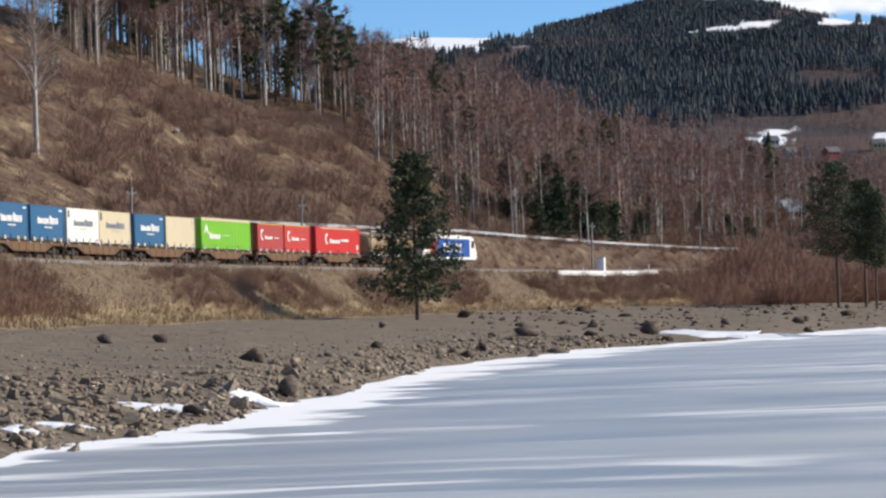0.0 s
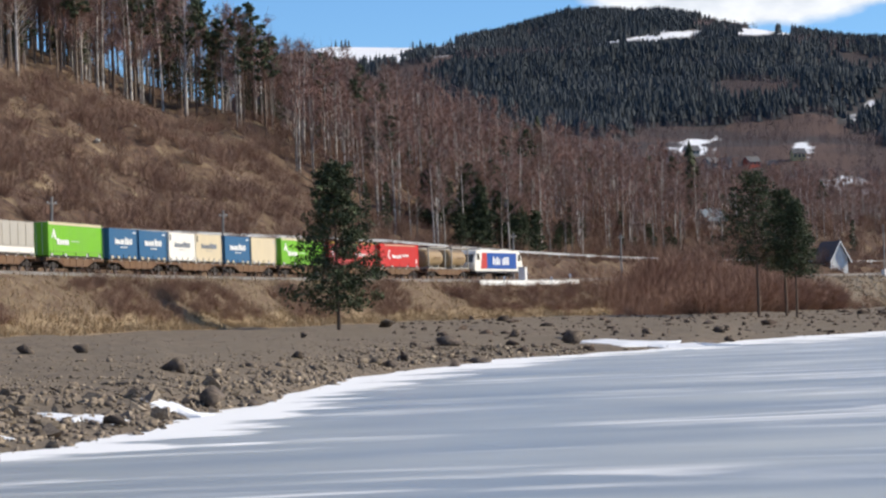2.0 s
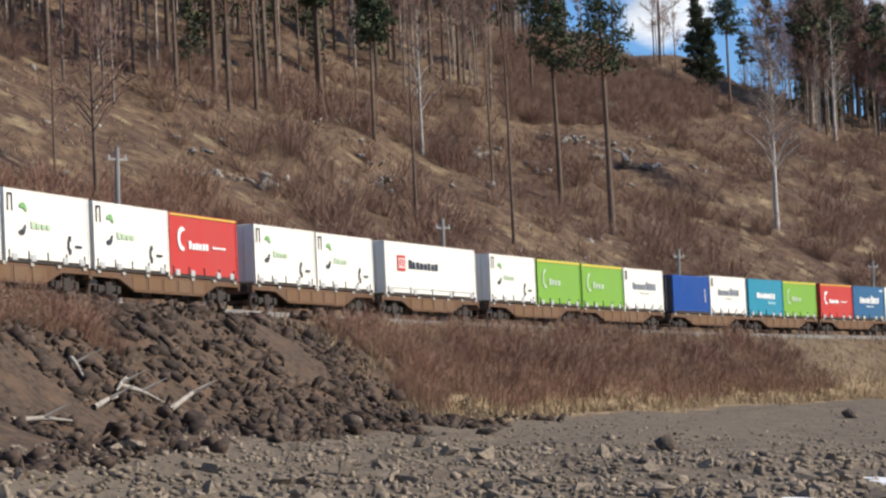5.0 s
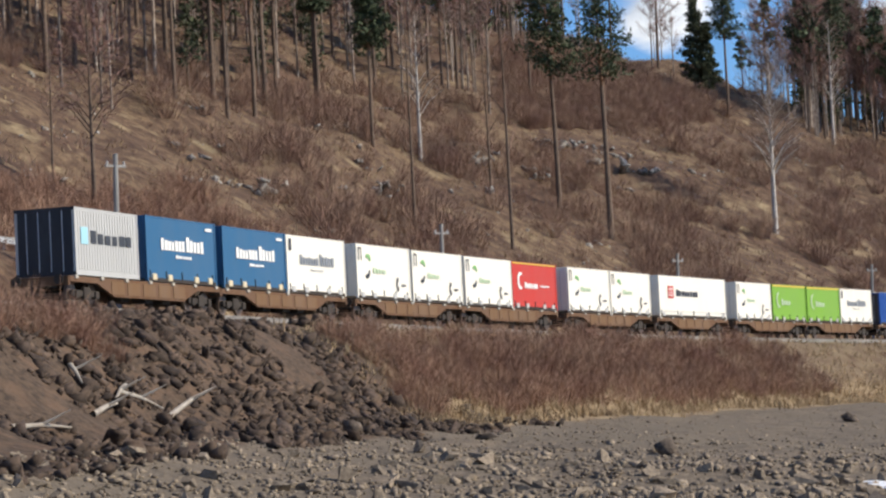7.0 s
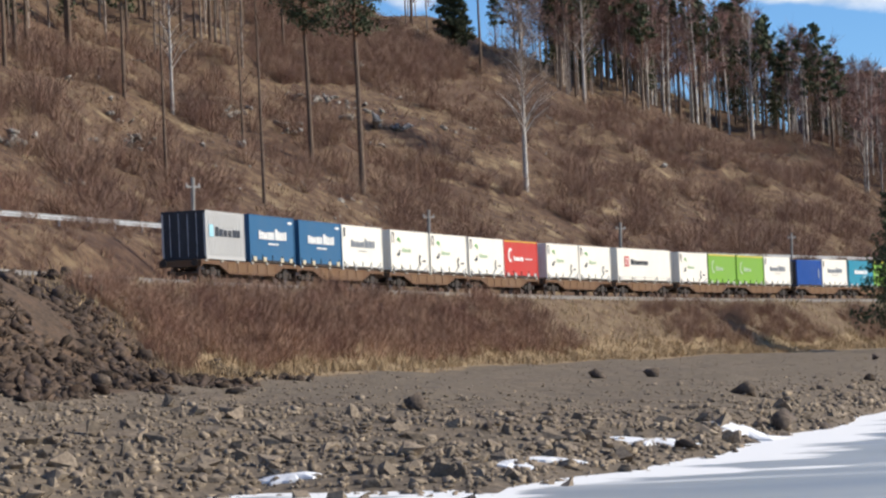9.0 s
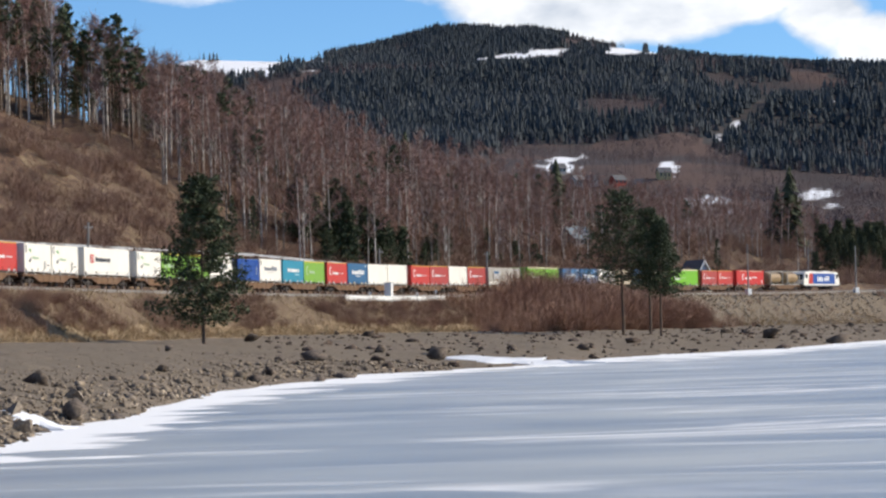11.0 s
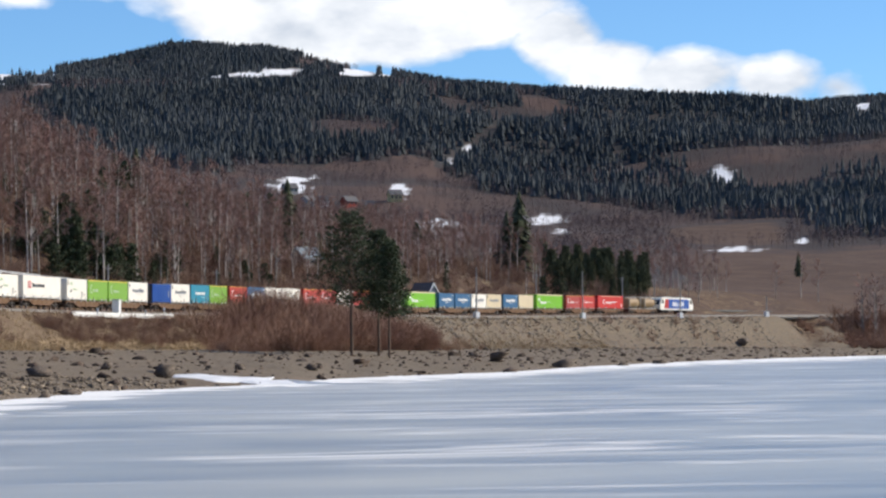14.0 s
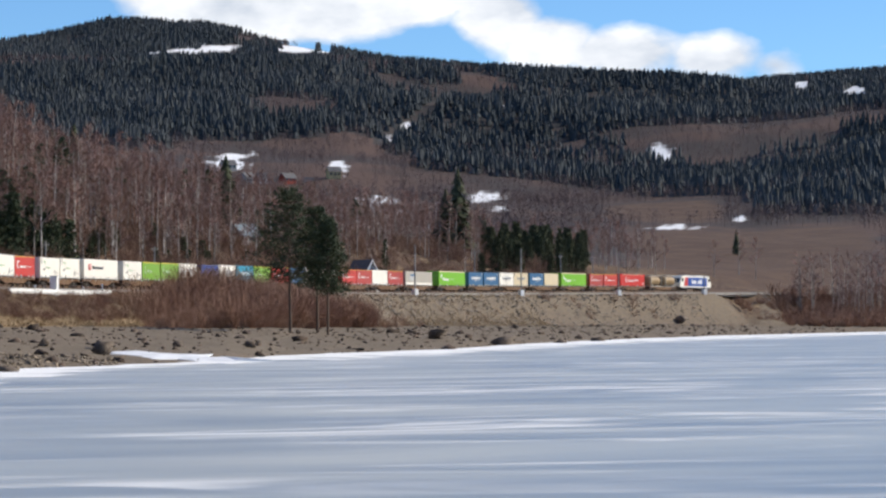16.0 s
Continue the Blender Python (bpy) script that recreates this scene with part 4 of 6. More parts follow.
RAKE = [("box_grey", 0.00), ("box_blue", 0.82), ("box_blue", 0.80), ("box_white_letters", 0.13), ("box_white", 1.57), ("box_white", 0.36), ("box_white", 0.45), ("box_red", 0.11), ("box_white", 2.04), ("box_white", 0.20), ("trailer_white", 1.77), ("box_white", 2.22), ("box_green", 0.37), ("box_green", 0.28), ("box_white_letters", 0.25), ("box_royal", 1.87), ("box_white_letters", 0.13), ("box_teal", 0.62), ("box_green", 0.10), ("box_red", 0.98), ("box_blue", 0.27), ("box_plain_white", 0.22), ("box_plain_white", 0.14), ("box_red", 1.72), ("box_dull_red", 0.08), ("box_plain_white", 0.20), ("box_dull_red", 0.21), ("trailer_grey", 1.26), ("trailer_green", 3.41), ("box_blue", 1.80), ("box_blue", 0.52), ("box_white_letters", 0.68), ("box_cream_letters", 0.13), ("box_blue", 1.03), ("box_cream", 0.43), ("trailer_green", 1.80), ("box_dull_red", 1.91), ("box_red", 0.26), ("trailer_red", 1.82), ("box_tank", 3.64), ("box_tank", 2.24), ("locomotive", 1.60)]
START = -310.72
LENGTHS = {"trailer_white": 13.4, "trailer_grey": 13.4, "trailer_green": 13.4, "trailer_red": 13.4, "box_grey": 6.06, "box_tank": 6.1, "locomotive": 18.4}
PAIRS = [2, 2, 2, 2, 2, 1, 2, 2, 2, 2, 2, 2, 2, 2, 1, 1, 2, 2, 2, 1, 2, 1, 2]
DECK = 1.17


def build_train():
    """Builds each kind once, copies it along the rake. Returns each thing with its middle along the train and its height over the rail."""
    makers = {"box_grey": box_grey, "box_blue": box_blue, "box_white_letters": box_white_letters, "box_white": box_white, "box_red": box_red, "trailer_white": trailer_white, "box_green": box_green,
              "box_royal": box_royal, "box_teal": box_teal, "trailer_grey": trailer_grey, "trailer_green": trailer_green, "trailer_red": trailer_red, "box_tank": box_tank, "locomotive": locomotive,
              "box_cream": lambda: box_plain(P_CREAM, "swap_body", "plain cream swap body"), "box_plain_white": lambda: box_plain(P_WHITE, "swap_body", "plain off-white swap body stained with rust"),
              "box_cream_letters": lambda: box_white_letters(P_CREAM, "cream swap body with dark lettering bars"), "box_dull_red": lambda: box_red(P_DULL, "faded dark red swap body with white emblem")}
    made, placed, spans = {}, [], []
    at = START
    for kind, gap in RAKE:
        length = LENGTHS.get(kind, 7.43)
        at += gap
        if kind in made:
            ob = copy_thing(made[kind], Matrix())
        else:
            ob = made[kind] = makers[kind]()
        placed.append((ob, at + length / 2, 0.0 if kind == "locomotive" else DECK))
        spans.append((at, at + length))
        at += length
    wagons = {}
    k = 0
    for size in PAIRS:
        a, b = spans[k][0], spans[k + size - 1][1]
        key = "two" if size == 2 else "one"
        if key in wagons:
            w = copy_thing(wagons[key], Matrix())
        else:
            w = wagons[key] = flat_wagon(15.4 if size == 2 else 14.2, 5 if size == 2 else 4)
        placed.append((w, (a + b) / 2, 0.0))
        k += size
    return placed


def motions():
    for ob, mid, up in TRAIN:
        rows = []
        for k in range(33):
            t = k * 0.5
            x, y, h = on_track(mid + SPEED * t)
            rows.append((t, pose(x, y, float(rail_z(mid + SPEED * t)) + up, 0, 0, 90 - math.degrees(h))))
        walk(ob, rows)


build_track()
build_road()
TRAIN = build_train()

# ---- plants ----
RNG = np.random.default_rng(7)


def joined(name, batches, parent=None):
    """One mesh out of (verts, triangles, material) batches."""
    verts, faces, idx, mats, base = [], [], [], [], 0
    for v, f, m in batches:
        if m not in mats:
            mats.append(m)
        verts.append(v)
        faces.append(np.asarray(f) + base)
        idx.append(np.full(len(f), mats.index(m)))
        base += len(v)
    v, f, i = np.concatenate(verts), np.concatenate(faces), np.concatenate(idx)
    me = bpy.data.meshes.new(name)
    me.vertices.add(len(v))
    me.vertices.foreach_set("co", v.astype(np.float32).ravel())
    me.loops.add(len(f) * 3)
    me.loops.foreach_set("vertex_index", f.astype(np.int32).ravel())
    me.polygons.add(len(f))
    me.polygons.foreach_set("loop_start", np.arange(0, len(f) * 3, 3, dtype=np.int32))
    for m in mats:
        me.materials.append(m)
    me.polygons.foreach_set("material_index", i.astype(np.int32))
    me.update(calc_edges=True)
    me.validate()
    ob = new(name, me)
    ob.parent = parent
    return ob


def limb(points, radii, sides=5):
    """A tapered tube along points, as verts and triangles."""
    p, n = np.asarray(points, float), len(points)
    v, f = [], []
    for k in range(n):
        d = p[min(k + 1, n - 1)] - p[max(k - 1, 0)]
        d = d / (np.linalg.norm(d) + 1e-9)
        a = np.cross(d, (0.31, 0.95, 0.05))
        a /= np.linalg.norm(a) + 1e-9
        b = np.cross(d, a)
        for j in range(sides):
            t = j * math.tau / sides
            v.append(p[k] + radii[k] * (math.cos(t) * a + math.sin(t) * b))
    for k in range(n - 1):
        for j in range(sides):
            a, b = k * sides + j, k * sides + (j + 1) % sides
            f += [(a, b, b + sides), (a, b + sides, a + sides)]
    return np.array(v), np.array(f)


def stack(pieces):
    v, f, b = [], [], 0
    for a, c in pieces:
        v.append(a)
        f.append(c + b)
        b += len(a)
    return np.concatenate(v), np.concatenate(f)


def sprays(starts, ends, width):
    """Slim twig triangles from starts to ends."""
    s, e = np.asarray(starts, float), np.asarray(ends, float)
    side = np.cross(e - s, RNG.normal(size=s.shape))
    side /= np.linalg.norm(side, axis=1, keepdims=True) + 1e-9
    w = np.asarray(width).reshape(-1, 1) if np.ndim(width) else width
    v = np.stack([s - side * w / 2, s + side * w / 2, e], 1).reshape(-1, 3)
    return v, np.arange(len(v)).reshape(-1, 3)


def tufts(centre, radius, count, size):
    """Needle tufts: small triangles in an ellipsoid."""
    d = RNG.normal(size=(count, 3))
    d *= (RNG.random((count, 1)) ** 0.45) / (np.linalg.norm(d, axis=1, keepdims=True) + 1e-9)
    c = np.asarray(centre) + d * np.asarray(radius)
    a, b = RNG.normal(size=(count, 3)), RNG.normal(size=(count, 3))
    a /= np.linalg.norm(a, axis=1, keepdims=True)
    b /= np.linalg.norm(b, axis=1, keepdims=True)
    k = size * (0.6 + 0.8 * RNG.random((count, 1)))
    v = np.stack([c + a * k, c - a * k * 0.5 + b * k * 0.5, c - a * k * 0.5 - b * k * 0.5], 1).reshape(-1, 3)
    return v, np.arange(len(v)).reshape(-1, 3)


def birch_model(high, limbs=16, twigs=9, lean=0.03, fat=1.0, width=0.07):
    """Bare birch: pale trunk and ascending limbs, fine brown twigs."""
    bend = RNG.normal(size=2) * lean * high
    zs = np.linspace(-0.4, high, 7)
    pts = [(bend[0] * (z / high) ** 2, bend[1] * (z / high) ** 2, z) for z in zs]
    r0 = 0.011 * high * fat
    wood = [limb(pts, [r0 * (1 - 0.88 * max(z, 0) / high) for z in zs], 6)]
    st, en = [], []
    for k in range(limbs):
        t = 0.28 + 0.68 * (k + RNG.random()) / limbs
        z = t * high
        a = RNG.random() * math.tau
        ln = high * (0.24 * (1 - t) + 0.07) * (0.7 + 0.6 * RNG.random())
        o = np.array([bend[0] * t * t, bend[1] * t * t, z])
        d = np.array([math.cos(a) * 0.62, math.sin(a) * 0.62, 0.8])
        mid, end = o + d * ln * 0.5, o + d * ln * np.array([1.15, 1.15, 0.85])
        wood.append(limb([o, mid, end], [r0 * 0.33 * (1.2 - t), r0 * 0.22 * (1.2 - t), r0 * 0.05], 3))
        for _ in range(twigs):
            u = RNG.random()
            b = o + (end - o) * (0.25 + 0.75 * u)
            st.append(b)
            en.append(b + (d * 0.5 + RNG.normal(size=3) * 0.42 + (0, 0, -0.05)) * high * 0.10)
    return stack(wood), sprays(st, en, width * (0.5 + RNG.random(len(st))))


def pine_model(high, bare=0.6, clumps=26, per=40, tuft=0.32, spread=0.16, puff=0.05, taper=0.95):
    """Scots pine: trunk, crooked limbs with needle clumps."""
    bend = RNG.normal(size=2) * 0.015 * high
    zs = np.linspace(-0.4, high * 0.97, 8)
    pts = [(bend[0] * (z / high) ** 2, bend[1] * (z / high) ** 2, z) for z in zs]
    r0 = 0.0125 * high
    low = limb(pts[:5], [r0 * (1 - 0.75 * max(z, 0) / high) for z in zs[:5]], 7)
    top = limb(pts[4:], [r0 * (1 - 0.75 * z / high) * (1.0 if k == 0 else 0.95) for k, z in enumerate(zs[4:])], 7)
    wood, green = [], []
    for k in range(clumps):
        t = bare + (1 - bare) * (k + 0.3) / clumps
        a = k * 2.4 + RNG.normal() * 0.5
        u = (t - bare) / (1 - bare)
        reach = high * spread * (1.08 - taper * u ** 1.1) * (0.45 + 0.75 * RNG.random()) * (0.6 + 0.4 * min(1, u / 0.12))
        o = np.array([bend[0] * t * t, bend[1] * t * t, t * high])
        e = o + np.array([math.cos(a) * reach, math.sin(a) * reach, high * (0.012 + 0.03 * RNG.random())])
        wood.append(limb([o, (o + e) / 2 + (0, 0, -0.01 * high), e], [r0 * 0.28, r0 * 0.2, r0 * 0.06], 4))
        rad = high * puff * (0.6 + 0.7 * RNG.random()) * (1.1 - 0.5 * u)
        green.append(tufts(e, (rad * 1.25, rad * 1.25, rad * 0.7), per, tuft))
        green.append(tufts(o + (e - o) * 0.6, (rad, rad, rad * 0.5), per // 2, tuft))
    return low, top, (stack(wood) if wood else None), stack(green)


def spruce_model(high, tiers=9, boughs=8, wide=0.17):
    """Spruce: drooping tiers of boughs on a thin stem."""
    v, f = [], []
    for k in range(tiers):
        t = k / tiers
        z = high * (0.06 + 0.94 * t)
        r = high * wide * (1 - t) ** 0.85 + 0.05
        for j in range(boughs):
            a = (j + 0.5 * (k % 2) + 0.5 * RNG.random()) * math.tau / boughs
            rr = r * (0.7 + 0.5 * RNG.random())
            w = 0.55 * math.tau / boughs
            b = len(v)
            v += [(0, 0, z + high * 1.15 / tiers), (rr * math.cos(a - w), rr * math.sin(a - w), z - 0.03 * high * RNG.random()), (rr * 1.15 * math.cos(a), rr * 1.15 * math.sin(a), z - 0.05 * high * RNG.random()),
                  (rr * math.cos(a + w), rr * math.sin(a + w), z - 0.03 * high * RNG.random())]
            f += [(b, b + 1, b + 2), (b, b + 2, b + 3)]
    return np.array(v), np.array(f)


def shrub_model(high, stems=72, width=0.0125):
    a = RNG.random(stems) * math.tau
    base = np.stack([np.cos(a), np.sin(a), 0 * a], 1) * (0.25 * high * RNG.random((stems, 1)))
    out = RNG.random((stems, 1)) ** 0.7
    tip = base + np.stack([np.cos(a), np.sin(a), 0 * a], 1) * high * 0.55 * out + np.array([0, 0, 1]) * high * (0.55 + 0.45 * RNG.random((stems, 1))) * (1.08 - 0.45 * out)
    k = RNG.integers(0, stems, stems * 2)
    u = 0.3 + 0.6 * RNG.random((stems * 2, 1))
    b2 = base[k] + (tip[k] - base[k]) * u
    t2 = b2 + (tip[k] - base[k]) * 0.35 + RNG.normal(size=(stems * 2, 3)) * high * 0.13
    return stack([sprays(base, tip, width * high ** 0.5), sprays(b2, t2, width * high ** 0.5)])


def scatter(models, x, y, z, size, mats):
    """Joins randomly turned copies of the models (each a tuple of verts and triangles per material) into batches."""
    out = {m: [] for m in mats}
    base = {m: 0 for m in mats}
    faces = {m: [] for m in mats}
    pick = RNG.integers(0, len(models), len(x))
    turn = RNG.random(len(x)) * math.tau
    for i in range(len(x)):
        c, s = math.cos(turn[i]), math.sin(turn[i])
        for (v, f), m in zip(models[pick[i]], mats):
            w = v * size[i]
            out[m].append(np.stack([w[:, 0] * c - w[:, 1] * s + x[i], w[:, 0] * s + w[:, 1] * c + y[i], w[:, 2] + z[i]], 1))
            faces[m].append(f + base[m])
            base[m] += len(v)
    return [(np.concatenate(out[m]), np.concatenate(faces[m]), m) for m in mats if out[m]]


def polar_random(n, az0, az1, d0, d1):
    a = np.radians(RNG.uniform(az0, az1, n))
    d = np.sqrt(RNG.uniform(d0 * d0, d1 * d1, n))
    return d * np.sin(a), d * np.cos(a), np.degrees(a), d


TREELINE_AZ = [-22, -15.8, -11, -7.5, -4.4, -2.4, 1.2, 3.0, 4.2, 5.5, 14]
TREELINE_T = [0.116, 0.114, 0.108, 0.108, 0.099, 0.088, 0.074, 0.057, 0.040, 0.0, 0.0]


def build_forests():
    # the wood on the near hill
    x, y, az, d = (np.concatenate(v) for v in zip(polar_random(8200, -21, 14.5, 190, 655), polar_random(1500, -2.9, 2.0, 250, 430)))
    z, _, s, n = land(x, y)
    line = np.interp(az, TREELINE_AZ, TREELINE_T) + (hash_noise(x, y, 16, 21) - 0.5) * 0.012
    ok = ((z - 3) / d > line) & (n > np.interp(az, [2, 4], [24, 19.5])) & (RNG.random(len(x)) < np.interp(az, [-10, -8.6, -7.6, -4, -2.8, 4.0, 5.5], [0.62, 0.5, 0.04, 0.05, 0.75, 0.8, 0.62]))
    x, y, z, az, d, n = (v[ok] for v in (x, y, z, az, d, n))
    kind = RNG.random(len(x)) + 0.35 * (hash_noise(x, y, 45, 22) - 0.5)
    birch = [birch_model(17.0, 13, 30, fat=1.0, width=0.085) for _ in range(8)]
    b = kind < np.interp(az, [-21, -9, -4, -1, 1, 3.5, 5, 6], [0.58, 0.58, 0.70, 0.74, 0.78, 0.80, 0.88, 0.93])
    slim = [birch_model(17.0, 16, 30, fat=0.72, width=0.06) for _ in range(8)]
    g = b & (az < -1.5)
    b &= ~g
    tagged(joined("hill_wood", scatter(slim, x[g], y[g], z[g], RNG.uniform(0.7, 1.2, g.sum()), (M_GREYBARK, M_TWIG))), "slender leafless grey-barked trees on top of the hill", "trees", kind="stuff")
    tagged(joined("birch_wood", scatter(birch, x[b], y[b], z[b], RNG.uniform(0.7, 1.2, b.sum()) * np.interp(az[b], [1, 3.5, 5, 10, 13], [1.0, 0.84, 0.82, 0.72, 0.6]), (M_BIRCH, M_TWIG))), "leafless birch wood with pale trunks on the hillside", "trees", kind="stuff")
    soft = []
    for _ in range(5):
        lo, up, wood, green = pine_model(17.0, 0.16, 30, 20, 0.42, 0.12, 0.055)
        soft.append((stack([lo, up, wood]), green))
    c = (~b) & (~g) & (RNG.random(len(x)) < np.interp(az, [-8, -4, 2, 5], [0.2, 0.2, 0.35, 0.6]))
    tagged(joined("spruce_wood", scatter(soft, x[c], y[c], z[c], RNG.uniform(0.4, 0.95, c.sum()) * np.interp(az[c], [1, 3.5, 8], [1.0, 0.75, 0.65]), (M_BARK, M_SPRUCE))), "dark green spruces among birches on the hillside", "trees", kind="stuff")
    p = (~b) & (~c) & (~g)
    pm = []
    for _ in range(5):
        lo, up, wood, green = pine_model(19.0, 0.62, 14, 26, 0.5, 0.13)
        pm.append((lo, stack([up, wood]), green))
    tagged(joined("pine_wood", scatter(pm, x[p], y[p], z[p], RNG.uniform(0.75, 1.15, p.sum()) * np.interp(az[p], [1, 3.5, 8, 13], [1.0, 0.78, 0.62, 0.5]), (M_BARK, M_BARKUP, M_NEEDLE))), "tall slender pines with bare trunks on the hillside", "trees", kind="stuff")
    # young pines at the foot of the birch wood
    young = []
    for _ in range(4):
        lo, up, wood, green = pine_model(9.0, 0.10, 46, 40, 0.28, 0.20, 0.085, 0.75)
        young.append((stack([lo, up, wood]), green))
    s = np.concatenate([RNG.normal(168, 4, 10), RNG.normal(181, 4, 8), RNG.uniform(190, 262, 14)])
    n = np.concatenate([RNG.uniform(20, 30, 18), RNG.uniform(21, 30, 14)])
    gx, gy = np.array([on_track(a, b)[:2] for a, b in zip(s, n)]).T
    grow = np.concatenate([RNG.uniform(0.7, 1.15, 18), RNG.uniform(0.3, 0.6, 14)])
    tagged(joined("young_pines", scatter(young, gx, gy, land(gx, gy)[0], grow, (M_BARK, M_NEEDLE))), "young dark green pines at the edge of the birch wood", "trees", kind="stuff")
    # the valley's far side
    x, y, az, d = polar_random(90000, 1.5, 26, 760, 3650)
    z, zones, s, n = land(x, y)
    t = (z - 3) / d
    free = np.ones(len(x), bool)
    for ca, ct, wa, wt in SNOW:
        free &= np.hypot((az - ca) / wa, (t - ct + 0.0012) / (wt + 0.0016)) > 0.85
    free &= ~((np.abs(az - np.interp(t, [0.0544, 0.0644, 0.0785], [13.4, 14.43, 15.5])) < 0.16) & (t > 0.05) & (t < 0.0785))
    free &= ~((zones["field"] > 0.35))
    free &= ~((az > 3.0) & (az < 6.5) & (t > 0.0918) & (RNG.random(len(x)) < 0.93))
    conifer = far_conifers(x, y, az, t) > 0.5
    village = (az > 9) & (az < 14.5) & (t > 0.043) & (t < 0.060)
    dense = np.where(conifer, 1.0, 0.75) * np.where(village, 0.55, 1.0) * np.where((az > 17.5) & (d < 1050), 0.25, 1.0)
    keep = free & (RNG.random(len(x)) < dense) & (d > 900)
    e = keep & conifer
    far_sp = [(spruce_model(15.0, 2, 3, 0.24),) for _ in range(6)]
    tagged(joined("spruce_forest", scatter(far_sp, x[e], y[e], z[e] - 0.5, (RNG.uniform(0.30, 0.62, e.sum()) + 0.22 * hash_noise(x[e], y[e], 55, 27)) * np.interp(d[e], [900, 1600], [0.8, 1.0]), (M_HAZYSPRUCE,))), "dark spruce forest covering the mountainside", "forest", kind="stuff")
    e = keep & ~conifer
    far_b = []
    for _ in range(6):
        tw = tufts((0, 0, 6.5), (2.8, 2.8, 5.0), 26, 0.62)
        far_b.append((limb([(0, 0, -0.5), (0.2, 0, 11)], [0.14, 0.04], 3), tw))
    tagged(joined("leafless_forest", scatter(far_b, x[e], y[e], z[e], RNG.uniform(0.4, 0.8, e.sum()), (M_FAR, M_FARTWIG))), "leafless purple-brown forest on the far slopes", "forest", kind="stuff")
    # trees behind the line at the far end, and birches by the far shore
    x, y, az, d = polar_random(1300, 12.5, 25, 600, 780)
    z, _, s, n = land(x, y)
    ok = (n > 20) & (RNG.random(1300) < np.interp(az, [12, 18.8, 19.3, 20.2, 25], [0.7, 0.6, 0.25, 0.04, 0.04]))
    sx, sy, sz, sa = x[ok], y[ok], z[ok], az[ok]
    hedge = (sa > 16.3) & (sa < 18.6) & (np.hypot(sx, sy) < 720)
    tagged(joined("conifer_belt", scatter(young, sx[hedge], sy[hedge], sz[hedge], RNG.uniform(0.55, 0.95, hedge.sum()), (M_BARK, M_SPRUCE))), "dense belt of dark conifers behind the railway", "trees", kind="stuff")
    tagged(joined("birch_thicket", scatter(birch, sx[~hedge], sy[~hedge], sz[~hedge], RNG.uniform(0.45, 0.75, (~hedge).sum()), (M_BIRCH, M_TWIG))), "leafless birch thicket behind the railway", "trees", kind="stuff")


